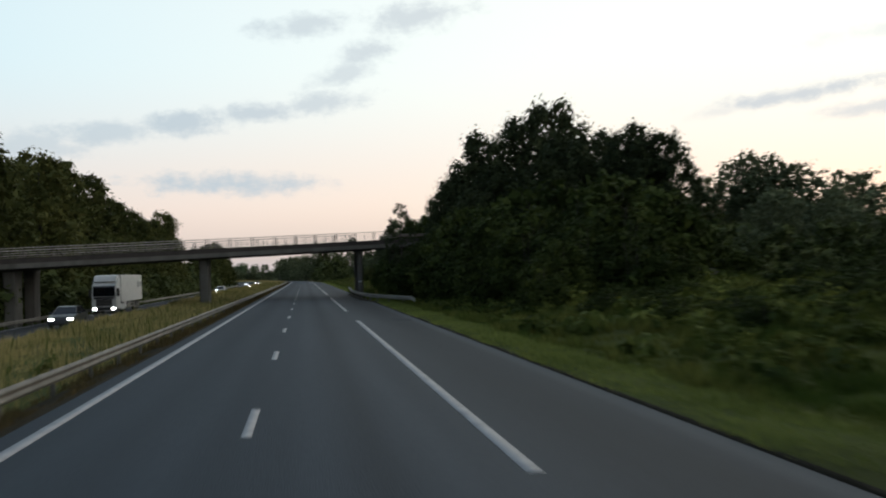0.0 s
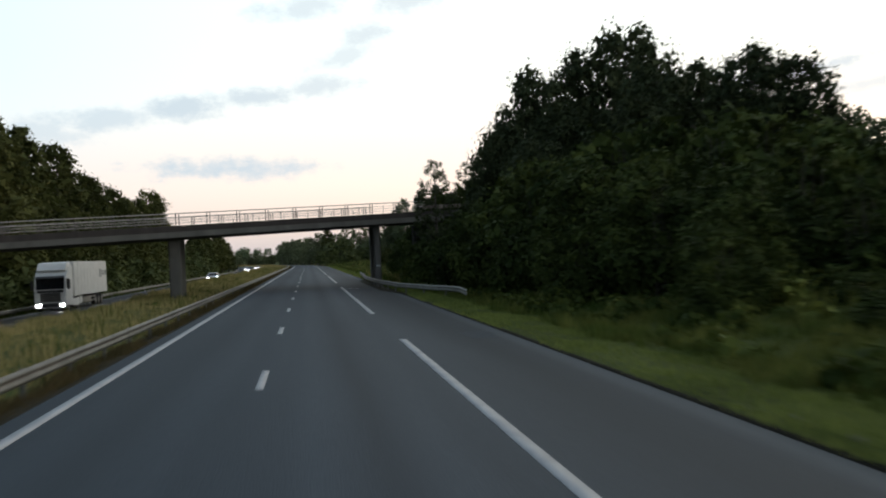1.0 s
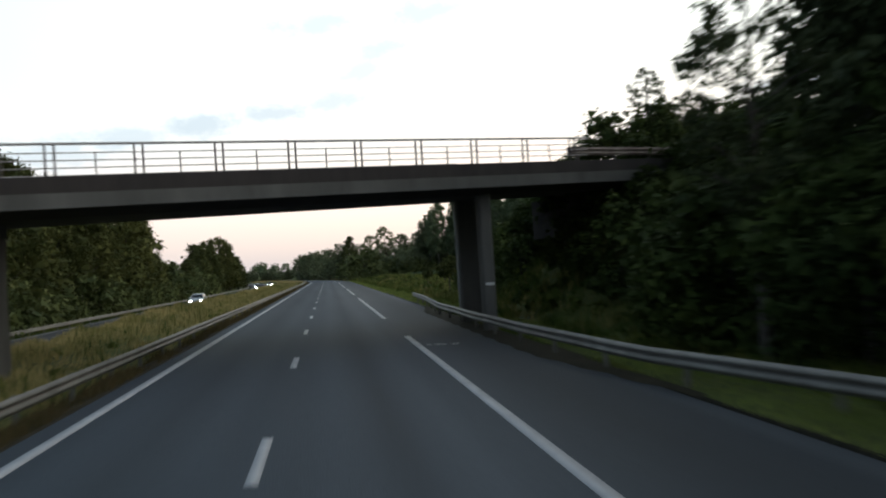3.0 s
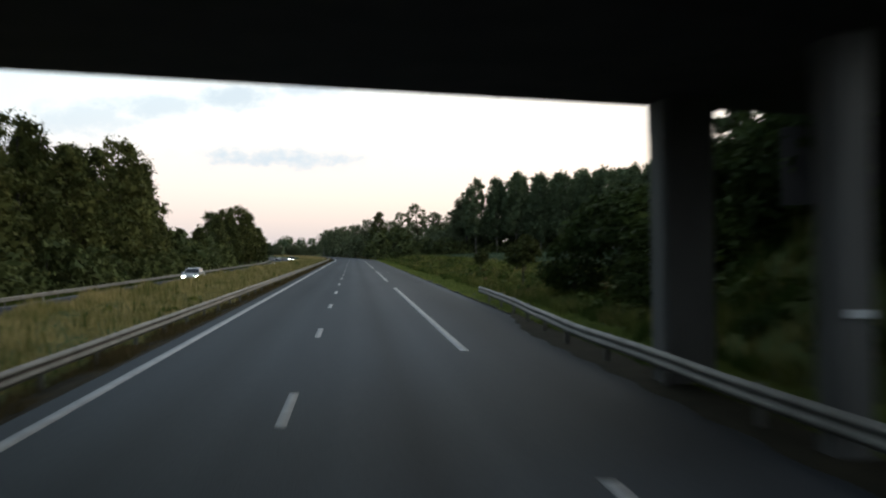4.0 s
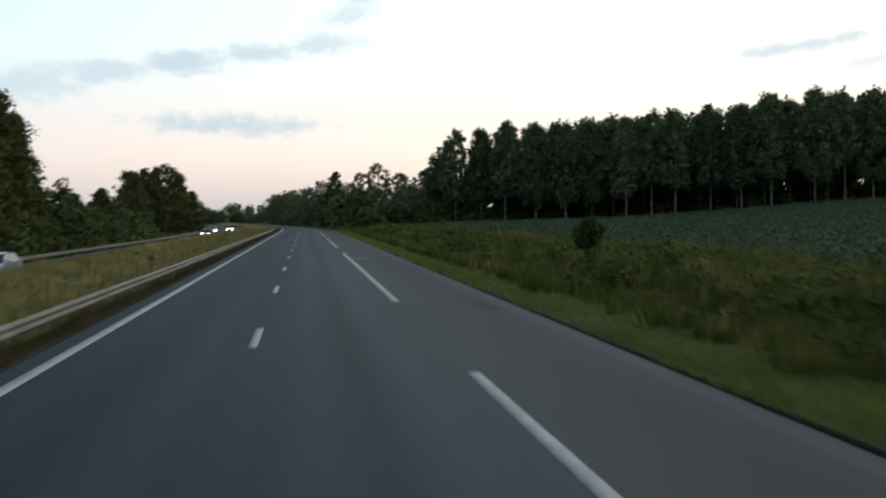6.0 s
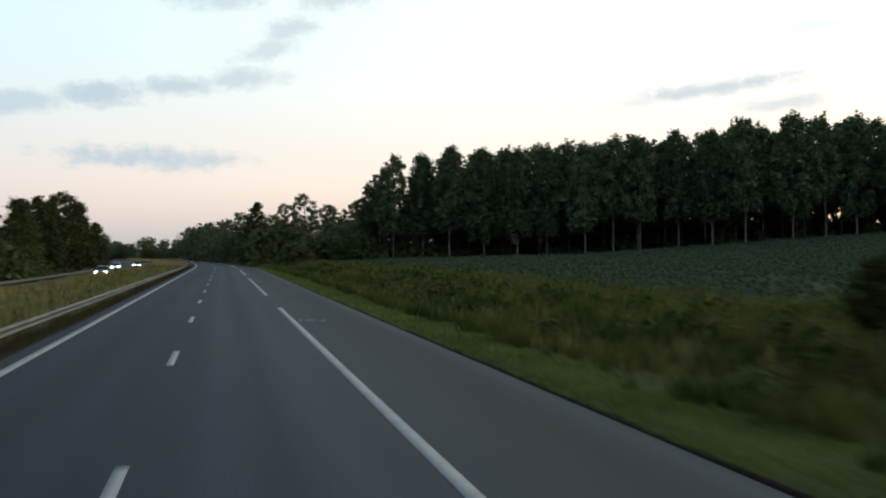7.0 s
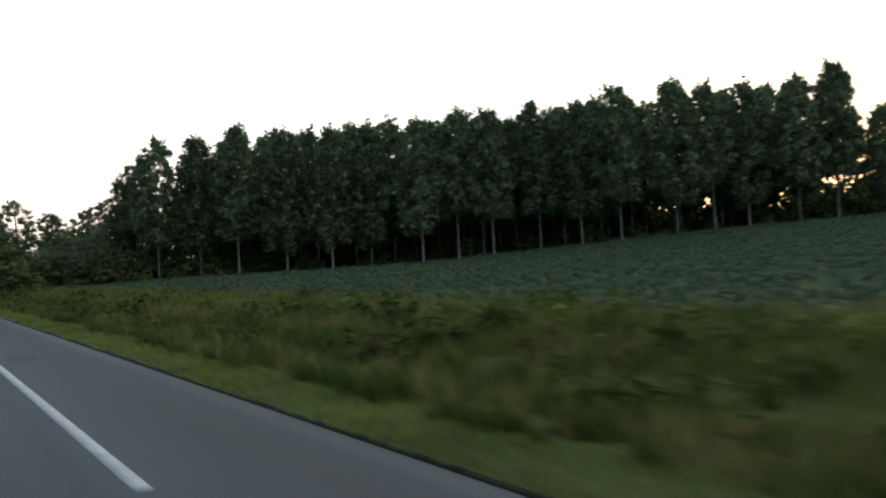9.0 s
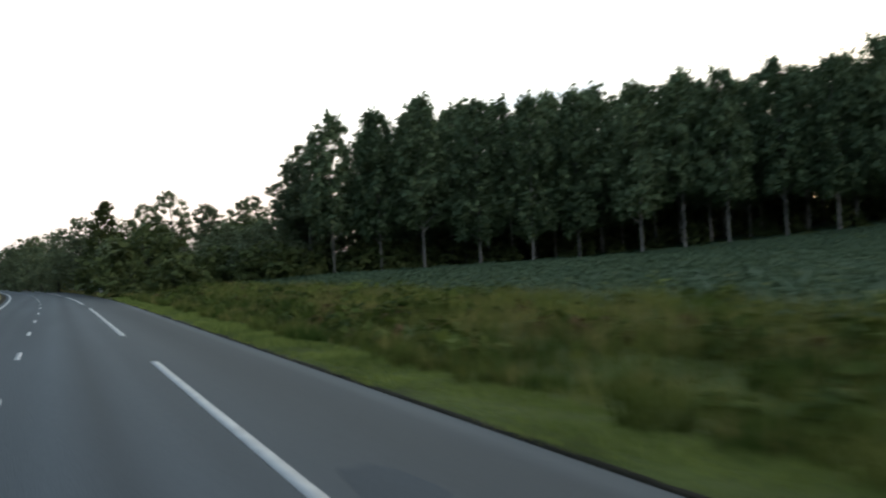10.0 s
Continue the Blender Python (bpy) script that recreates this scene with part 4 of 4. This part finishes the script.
for i in range(30):
    y = 80 + i * 8.0 + rng.normal() * 1.5
    grow(BUSH_FAR, -26.3 - rng.random() * 1.5, y, 3.2 + 2.4 * rng.random(), 5.0, "bushes under the tree belt", 1.2)
for i in range(16):
    y = 262 + i * 5.5
    grow(BUSH_FAR if i % 2 else LEFTS, -29.5 - 4 * rng.random(), y, (6.0 if i % 2 else 8.0) + 2 * rng.random(), 5.0 if i % 2 else 16.0, "tree belt along the road", 1.1 if i % 2 else 1.5)
grow(THIN, -50, 360, 14, 13.0, "tree belt along the road", 1.4)
for x, y, h in ((-33, 345, 11.5), (-34, 352, 11), (-35, 362, 13), (-33, 374, 13.5), (-36, 384, 15), (-32.5, 396, 16.6), (-36, 404, 16.5), (-31, 408, 14.8), (-33, 416, 13), (-29.5, 424, 10.5), (-34, 428, 11), (-38, 372, 14)):
    grow(LEFTS, x, y, h + 1.9, 16.0, "tree belt along the road", 1.15)
for i in range(14):
    y = 450 + i * 22
    grow(LEFTS, float(bend(y)) - 26 - 6 * rng.random(), y, (12.0 if y < 520 else 8.5) + 3 * rng.random(), 16.0, "tree belt along the road", 1.3)

# the dense growth before the bridge, on the shoulder's side
for x, y, top, wide in ((25.6, 93, 19.0, 0.82), (22.8, 95, 17.6, 0.8), (19.0, 94, 16.0, 0.8), (16.4, 92.5, 13.0, 0.8), (28.6, 80, 14.5, 0.80), (31.4, 79, 13.7, 0.82), (24.6, 84, 14.2, 0.9), (29.2, 89, 15.2, 0.95), (14.6, 90, 10.6, 0.8), (15.5, 82, 9.2, 1.0), (33.2, 91, 14.0, 0.8), (21, 80, 11.5, 1.0), (18.2, 86, 12.0, 0.9)):
    grow_to(BROAD, x, y, top, 16.0, "thicket before the bridge", wide)
for x, y, h in ((14.2, 76, 7.2), (15.5, 71, 7.0), (18.5, 74, 8.6), (21.5, 72, 8.6), (14.0, 66, 5.8), (16.5, 63, 6.2), (20, 66, 7.2), (24, 69, 8.2), (14.6, 59, 4.8), (17.5, 57, 5.0), (21.5, 60, 6.0), (26, 65, 6.8), (25, 75, 9.0), (13.0, 71.5, 5.2), (15.4, 53.5, 3.6), (12.6, 82, 5.6), (13.2, 88, 6.0), (13.2, 50.0, 2.8), (19.5, 53, 4.2), (22, 56, 4.2), (12.4, 77.5, 4.4), (12.5, 63.0, 3.4), (10.9, 85.2, 4.2), (11.2, 89.5, 5.4), (10.5, 90.5, 4.4)):
    grow(BUSHES_NEAR if x < 17.6 else BUSHES, x, y, h, 6.0, "thicket before the bridge", 1.1)
for x, y, h in ( (14.0, 117.5, 3.4), (18, 121, 3.0), (15, 124, 4.6), (13.4, 131, 5.0), (17.5, 131, 5.8), (21.5, 126, 4.5), (13.6, 137.0, 5.0), (17.0, 138.5, 5.2), (22, 136, 6), (26, 131, 7), (13.0, 120, 3.8), (12.6, 126, 3.8), (24, 118, 3.5), (28, 122, 4.5), (20, 142, 4.6), (12.2, 141, 3.2)):
    grow(BUSHES_NEAR if x < 16 else BUSHES, x, y, h, 6.0, "thicket behind the bridge", 1.15)
for x, y, h in ((12.0, 107.5, 2.2), (13.6, 110.5, 2.0), (12.2, 102.0, 2.6), (13.2, 98.5, 3.4), (15.5, 99.5, 3.6), (18.5, 101, 3.4), (13.6, 105.5, 1.4), (12.8, 113.5, 3.0), (11.6, 97.0, 2.6), (21, 103, 3.2), (11.3, 110, 1.6), (11.0, 104.6, 1.6), (11.4, 92.5, 3.4), (10.6, 100, 1.5)):
    grow(BUSHES, x, y, h, 6.0, "bushes on the embankment", 1.4)
for x, y, top in ((15.5, 112.5, 6.4), (18.5, 115, 6.8), (13.4, 113.5, 6.2), (16.2, 118.5, 7.2), (21.0, 118, 7.4), (12.4, 117, 6.0), (14.4, 121.5, 7.2), (17.2, 124.5, 7.6), (13.4, 108.2, 8.2), (15.2, 109.4, 8.8), (17.2, 110.8, 9.0), (19.2, 112.2, 9.2), (21.4, 113.4, 9.4), (23.4, 115, 9.6), (16.8, 105.6, 7.6), (19.0, 107.2, 8.0), (21.2, 106.2, 8.2)):
    grow_to(BUSHES, x, y, max(top, land_at(x, y) + 1.2), 6.0, "bushes behind the overpass", 1.5 if top - land_at(x, y) < 3 else 1.1)
for x, y, top in ((15.6, 110.5, 10.6), (17.6, 111.5, 9.4), (15.6, 130.5, 7.6), (18.0, 133.5, 8.8)):
    grow_to(THIN, x, y, top, 13.0, "small trees behind the overpass", 1.35)
sapling = grow_to(THIN, 9.6, 87.0, 8.7, 13.0, "", 1.0)
tagged(sapling, "young tree with sparse leaves beside the bridge", "tree")
# the row of trees behind the meadow
for i in range(20):
    t = i / 19
    grow(BROAD_FAR, 62 + 52 * t + rng.normal() * 1.5, 152 - 66 * t + rng.normal() * 1.5, 9.6 + 4.2 * t + rng.random() * 1.6, 16.0, "trees behind the meadow", 1.4)
for i in range(22):
    t = i / 21
    grow(BUSH_FAR, 46 + 46 * t + rng.normal() * 2, 128 - 64 * t + rng.normal() * 2, 4.5 + rng.random() * 2.0, 5.0, "bushes behind the meadow", 1.3)
for x, y, h, wide in ((17.2, 33, 1.5, 2.0), (21.5, 36, 2.0, 2.0), (25.5, 40, 2.1, 2.0), (29, 45, 2.4, 1.8), (28.5, 52, 2.2, 1.8), (33, 50, 2.6, 1.8), (20.0, 27, 1.4, 2.0), (25.5, 30, 1.8, 2.0),
                      (30.5, 34, 2.1, 2.0), (36, 42, 2.4, 2.0), (15.8, 39, 1.2, 1.8), (16.8, 48.5, 1.6, 1.6), (33.5, 61, 2.0, 1.6), (36.5, 56, 3.2, 1.6), (33.5, 70, 3.6, 1.4), (34.5, 77, 5.4, 1.4), (40, 62, 3.8, 1.6), (43, 54, 3.0, 1.8), (40, 72, 4.6, 1.5), (46, 66, 4.4, 1.5)):
    grow(BUSHES, x, y, 0.62 * h, 6.0, "brambles in the meadow", wide * 1.25)
for i in range(26):
    x, y = 13.6 + 9.5 * rng.random(), 24 + 32 * rng.random()
    grow(BUSHES, x, y, 0.5 + 0.8 * rng.random(), 6.0, "brambles in the meadow", 2.0)
for i in range(30):
    x, y = 31 + 27 * rng.random(), 44 + 42 * rng.random()
    grow(BUSH_FAR, x, y, 1.0 + 1.5 * rng.random(), 5.0, "bushes in the meadow", 1.5)
# lone shrubs on the verge after the bridge
one = plant(LONE, 11.25, 151.0, 1.0, 0.4)
one.scale, one.location.z = (1.0, 1.0, 0.92), land_at(11.25, 151.0) + 1.5
tagged(one, "lone round shrub on a short stem in tall grass", "shrub")
part("stem", tube([(0, 0, -1.7), (0.02, 0, 0.4)], 0.06, 6), BARK, one)
two = plant(LONE, 12.1, 176.3, 1.0, 1.1)
two.scale, two.location.z = (0.58, 0.58, 0.62), 0.95
part("stem", tube([(0, 0, -2.9), (0.02, 0, 0.4)], 0.05, 6), BARK, two)
tagged(two, "small lone shrub at the edge of the field", "shrub")
for i in range(7):
    x, y = 9.8 + 7.5 * rng.random(), 146 + 190 * rng.random()
    grow(SHRUBS, x, y, 0.5 + 0.8 * rng.random() ** 2, 2.0, "shrubs in the verge", 1.4)
for i in range(34):
    t = i / 33
    grow(BROAD_FAR, -82 + 66 * t + rng.normal() * 2, 700 - 40 * t + rng.normal() * 6, 5.5 + 2.5 * rng.random(), 16.0, "trees closing the bend", 1.5)
for i in range(10):
    y = 470 + 26 * i
    grow(BROAD_FAR, float(bend(y)) - 27 - 3 * rng.random(), y, 4.5 + 2.0 * rng.random(), 16.0, "tree belt along the road", 1.6)

# far woods closing the view
far_centres, far_radii = [], []
for i in range(420):
    a = radians(-75 + 150 * rng.random())
    d = 900 + 500 * rng.random()
    x, y = d * math.sin(a), d * math.cos(a)
    r = 5 + 4 * rng.random()
    far_centres.append((x, y, land_at(x, y) + r * 0.7 + 3 * rng.random())); far_radii.append(r)
v, f = leaf_cloud(np.array(far_centres), np.array(far_radii), np.full(len(far_centres), 130), 1.4, 0.8, simple=True)
far_wood = tagged(part("far_wood", mesh_from("far_wood", v, f, LEAF_POPLAR), LEAF_POPLAR), "distant dark woods along the horizon", "wood", kind="stuff")

# ---- grasses ----


def blades(name, xs, ys, zs, height, width, mat, lean=0.35, rng=RNG):
    """Grass: each blade a narrow bent leaf with a point."""
    n = len(xs)
    a = rng.random(n) * 2 * math.pi
    side = np.stack([np.cos(a), np.sin(a), np.zeros(n)], 1) * (width * (0.6 + 0.8 * rng.random(n)))[:, None]
    b = rng.random(n) * 2 * math.pi
    h = height * (0.5 + 0.8 * rng.random(n))
    bow = np.stack([np.cos(b), np.sin(b), np.zeros(n)], 1) * (h * lean * rng.random(n))[:, None]
    p = np.stack([xs, ys, zs - 0.03], 1)
    up = np.stack([np.zeros(n), np.zeros(n), h], 1)
    verts = np.stack([p - side, p + side, p + bow + up], 1).reshape(-1, 3)
    return mesh_from(name, verts, np.arange(n * 3).reshape(n, 3), mat)


def grass(name, label, n, u0, u1, y0, y1, height, width, mat, clump=0.0, near=1.0, only=0):
    """Scatters grass in a strip along the road; near above 1 puts more of it at low y."""
    y = y0 + (y1 - y0) * RNG.random(n) ** near
    u = u0 + (u1 - u0) * RNG.random(n)
    x = u + bend(y)
    h = np.full(n, height)
    if clump:
        patch = np.sin(x * 1.3 + 2.0 * np.sin(y * 0.21)) * np.sin(y * 0.37 + 1.7 * np.sin(x * 0.6)) + 0.6 * np.sin(x * 3.1 + y * 0.9)
        h = height * (1 + clump * np.clip(patch, -1, 1.2))
        if only:
            keep = only * patch > -0.15 + 0.5 * (RNG.random(n) - 0.5)
            x, y, h = x[keep], y[keep], h[keep]
    me = blades(name, x, y, land(x, y), h, width, mat)
    return tagged(part(name, me, mat), label, "grass", kind="stuff")


grass("mown_grass", "short yellowish green grass along the pavement edge", 110000, 7.1, 8.8, 0, 340, 0.13, 0.022, GRASS, 0.4)
grass("mown_grass", "grass creeping over the pavement edge", 14000, 6.93, 7.16, 0, 330, 0.10, 0.02, GRASS, 0.3, only=1)
grass("mown_grass", "thin grass in the soil under the bridge barrier", 16000, 6.15, 7.1, 86, 129, 0.15, 0.02, GRASS_TALL, 0.4)
grass("tall_grass", "tall green grass and weeds on the verge", 30000, 8.7, 14.0, 96, 350, 0.30, 0.03, GRASS_TALL, 0.6, only=1)
grass("seeding_grass", "tall pale seeding grass on the verge", 25000, 8.9, 14.0, 96, 350, 0.38, 0.018, GRASS_GOLD, -0.5, only=-1)
grass("tall_grass", "tall green weeds before the field", 60000, 13, 19, 150, 350, 0.42, 0.035, GRASS_TALL, 0.6, only=1)
grass("seeding_grass", "tall brownish grass before the field", 40000, 13, 20, 150, 350, 0.50, 0.022, GRASS_GOLD, -0.4, only=-1)
grass("rough_grass", "rough green grass between the road and the bushes", 50000, 8.6, 17.0, 0, 98, 0.20, 0.024, GRASS_TALL, 0.6)
grass("meadow_grass", "rough green meadow grass among bushes", 50000, 15, 52, 0, 75, 0.34, 0.035, GRASS_TALL, 0.8, only=1)
grass("meadow_weeds", "dark green weeds in the meadow", 40000, 15, 52, 0, 75, 0.38, 0.045, GRASS_TALL, -0.6, only=-1)
grass("dry_grass", "dry yellowish grass in the median", 95000, -12.5, -5.0, 0, 360, 0.30, 0.022, GRASS_DRY, 0.5)
grass("dry_grass", "tall dry grass on the crest of the median", 36000, -12.7, -10.8, 0, 360, 0.42, 0.022, GRASS_DRY, 0.35)
grass("tall_grass", "green tufts among the dry grass of the median", 9000, -12.3, -5.2, 0, 360, 0.45, 0.03, GRASS_TALL, 0.6, only=1)
grass("seeding_grass", "short brown grass under the barrier", 70000, -5.1, -3.75, 0, 330, 0.24, 0.016, GRASS_BROWN, 0.5)
grass("far_grass", "grass strip beyond the oncoming carriageway", 30000, -27, -22.2, 40, 330, 0.45, 0.04, GRASS_TALL, 0.5)
grass("dry_grass", "dry grass along the far bend", 25000, -12, -4.2, 360, 620, 0.5, 0.06, GRASS_DRY, 0.4)
grass("far_grass", "grass along the far bend", 20000, 7, 14, 350, 560, 0.5, 0.06, GRASS_GOLD, 0.4)


def tussocks(name, label, n, each, u0, u1, y0, y1, height, width, mat, gaps=0.0):
    """Tufts of grass: blades that fan out of one root, with hollows between the tufts."""
    y = y0 + (y1 - y0) * RNG.random(n)
    x = u0 + (u1 - u0) * RNG.random(n) + bend(y)
    field = np.sin(x * 0.9 + 1.7 * np.sin(y * 0.23)) * np.sin(y * 0.41 + 1.3 * np.sin(x * 0.7))
    keep = field > gaps
    x, y = x[keep], y[keep]
    size = 0.55 + 0.75 * RNG.random(len(x))
    n = len(x) * each
    size = np.repeat(size, each)
    ang, out = RNG.random(n) * 2 * math.pi, RNG.random(n)
    dx, dy = np.cos(ang) * out, np.sin(ang) * out
    px, py = np.repeat(x, each) + dx * 0.20 * size, np.repeat(y, each) + dy * 0.20 * size
    h = height * size * (0.6 + 0.5 * RNG.random(n))
    p = np.stack([px, py, land(px, py) - 0.03], 1)
    side = np.stack([-np.sin(ang + 0.6), np.cos(ang + 0.6), np.zeros(n)], 1) * width
    tip = p + np.stack([dx * 0.55 * h, dy * 0.55 * h, h], 1)
    verts = np.stack([p - side, p + side, tip], 1).reshape(-1, 3)
    me = mesh_from(name, verts, np.arange(n * 3).reshape(n, 3), mat)
    return tagged(part(name, me, mat), label, "grass", kind="stuff")


tussocks("green_tussocks", "tufts of tall green grass behind the mown strip", 3000, 26, 8.3, 13.5, 96, 345, 0.60, 0.022, GRASS_TALL, -0.25)
tussocks("straw_tussocks", "pale straw-coloured tufts on the verge", 1800, 22, 8.5, 14.5, 96, 345, 0.66, 0.016, GRASS_GOLD, 0.05)
tussocks("edge_tussocks", "tufts of fresh green grass along the bushes", 1700, 24, 8.5, 14.5, 4, 96, 0.42, 0.022, GRASS_TALL, -0.2)


def weeds(name, label, n, leaves, u0, u1, y0, y1, r0, r1, size, mat, tall=1.0):
    """Low lumps of leafy weeds, uneven in size, with hollows between them."""
    y = y0 + (y1 - y0) * RNG.random(n)
    x = u0 + (u1 - u0) * RNG.random(n) + bend(y)
    clear = np.sin(x * 0.55 + 1.5 * np.sin(y * 0.17)) * np.sin(y * 0.29 + 1.1 * np.sin(x * 0.4))
    keep = clear > -0.35
    x, y = x[keep], y[keep]
    r = r0 + (r1 - r0) * RNG.random(len(x)) ** 2
    v, f = leaf_cloud(np.stack([x, y, land(x, y) + r * tall * 0.35], 1), r, np.full(len(x), leaves), size, tall, RNG, 0.3)
    return tagged(part(name, mesh_from(name, v, f, mat), mat), label, "weeds", kind="stuff")


weeds("verge_weeds", "leafy green weeds in lumps on the verge", 1000, 65, 9.4, 15.5, 5, 345, 0.3, 1.1, 0.08, LEAF_WEED)
weeds("sorrel_weeds", "reddish brown seeding weeds on the verge", 260, 55, 9.8, 16.0, 140, 345, 0.25, 0.65, 0.06, LEAF_RED, 1.2)
weeds("meadow_weeds", "lumps of dark green weeds and nettles in the meadow", 620, 75, 12.0, 44.0, 8, 74, 0.35, 1.2, 0.09, LEAF_WEED, 0.9)
weeds("field_weeds", "weeds along the edge of the field", 450, 55, 15.5, 20.0, 148, 340, 0.3, 0.9, 0.08, LEAF_WEED)
weeds("median_weeds", "low green weeds in the dry median", 60, 40, -11.8, -5.6, 0, 340, 0.2, 0.5, 0.06, LEAF_WEED, 0.7)


def earth_bank(x, y, wide, deep, rise):
    """A bare worn track that climbs a low mound, its edges ragged."""
    def height(px, py):
        k = np.clip((px - x) / wide * 0.6 + (py - y) / deep * 0.6, 0, 1)
        return land(px, py) - 0.15 + rise * k * k * (3 - 2 * k) + 0.12 * np.sin(px * 3.1 + py * 1.7)
    ob = part("earth_bank", sheet("earth_bank", np.linspace(x, x + wide, 12), np.linspace(y, y + deep, 14), height, EARTH, follow=False), EARTH)
    return tagged(ob, "bare pale earth track up a low bank between bushes", "earth bank", kind="structure")


earth_bank(27.6, 68.5, 3.8, 8.0, 1.3)

# beet plants in rows: rosettes of broad leaves
bx, by = np.meshgrid(np.arange(17.5, 118, 0.62), np.arange(152, 345, 0.9))
keep = RNG.random(bx.size) < 0.8
bx, by = bx.ravel()[keep] + RNG.normal(size=keep.sum()) * 0.08, by.ravel()[keep] + RNG.normal(size=keep.sum()) * 0.12
inside = (by < 343 - (bx - 34) * 0.593 - 3) | (bx < 34)
bx, by = bx[inside], by[inside]
bz = land(bx + bend(by), by)
v, f = leaf_cloud(np.stack([bx + bend(by), by, bz + 0.17], 1), np.full(len(bx), 0.26), np.full(len(bx), 8), 0.13, 0.5, simple=True)
tagged(part("beet_crop", mesh_from("beet_crop", v, f, CROP), CROP), "rows of low leafy beet plants", "crop", kind="stuff")

# ---- wear and litter on the road ----


def patch(u, y, w, length, mat, label):
    """An uneven flat repair in the asphalt."""
    n = 18
    verts = [(u, y, own_side(u) + 0.003)]
    for k in range(n):
        a = 2 * math.pi * k / n
        r = 0.5 * (0.75 + 0.35 * rng.random())
        x = u + w * r * math.copysign(abs(math.cos(a)) ** 0.6, math.cos(a))
        verts.append((x, y + length * r * math.copysign(abs(math.sin(a)) ** 0.6, math.sin(a)), own_side(x) + 0.003))
    faces = [(0, 1 + k, 1 + (k + 1) % n) for k in range(n)]
    return part("repair_patch", mesh_from("repair_patch", verts, faces, mat), mat, road, label)


TAR = asphalt_material("fresh_tar", (0.049, 0.059, 0.070), ((0.0, 0.1, 0.0),))
for u, y, w, length in ((5.9, 51.0, 1.1, 3.0), (4.4, 240, 0.9, 3.5), (5.9, 166, 0.8, 3.0)):
    patch(u, y, w, length, TAR, "dark repair in the asphalt")


def stone(x, y, size):
    bm = bmesh.new()
    bmesh.ops.create_icosphere(bm, subdivisions=2, radius=size)
    for v in bm.verts:
        v.co *= 0.75 + 0.5 * noise.noise(v.co * (2.0 / size) + Vector((x, y, 0)))
        v.co.z *= 0.6
    ob = part("stone", bm, CONCRETE, None)
    ob.location = (x, y, land_at(x, y) + size * 0.35)
    return tagged(ob, "pale broken stone in the short verge grass", "stone", "stones in the verge")


for x, y, size in ((7.35, 143.4, 0.14), (7.2, 143.1, 0.10), (7.55, 143.9, 0.12), (7.3, 33.0, 0.10), (7.35, 34.6, 0.08), (7.5, 138.0, 0.10)):
    stone(x, y, size)

# ---- small things along the road ----


def marker_post(x, y, z):
    t = thing("marker_post", "white plastic marker post with a dark band", "marker post", pose(x, y, z), "marker posts along the road")
    part("post", prism(((-0.06, -0.05), (0.06, -0.05), (0.05, 0.05), (-0.05, 0.05)), "z", -0.1, 1.0, 0.01), WHITE_PAINT, t)
    part("band", boxed(-0.064, -0.056, 0.72, 0.064, 0.056, 0.90), PLASTIC, t, "dark band")
    return t


for y in (170, 270, 350):
    u = -22.9
    marker_post(u + float(bend(y)), y, land_at(u + float(bend(y)), y))


def direction_sign(x, y):
    z = land_at(x, y)
    t = thing("road_sign", "small grey road sign on two posts at the bend", "road sign", pose(x, y, z))
    part("panel", boxed(-0.5, -0.03, 1.7, 0.5, 0.03, 3.6, bevel=0.02), STEEL, t)
    for sx in (-0.35, 0.35):
        part("post", tube([(sx, 0.06, -0.3), (sx, 0.06, 3.8)], 0.05, 8), STEEL, t)
    return t


direction_sign(-11.0, 500)
marker_post(6.4, 360, land_at(6.4, 360))
# the trees that close the meadow towards the embankment
for x, y, top in ((47, 91, 9.0), (50.5, 96, 9.8), (54.5, 92, 9.5), (58.5, 96, 10.2), (63, 92, 9.8)):
    grow_to(BROAD_FAR, x, y, top, 16.0, "trees behind the meadow", 1.2)
for x, y, h in ((44, 82, 4.2), (48.5, 84, 4.6), (53, 83, 4.8), (57.5, 85, 4.6), (62, 83, 5.0)):
    grow(BUSH_FAR, x, y, h, 5.0, "bushes behind the meadow", 1.3)
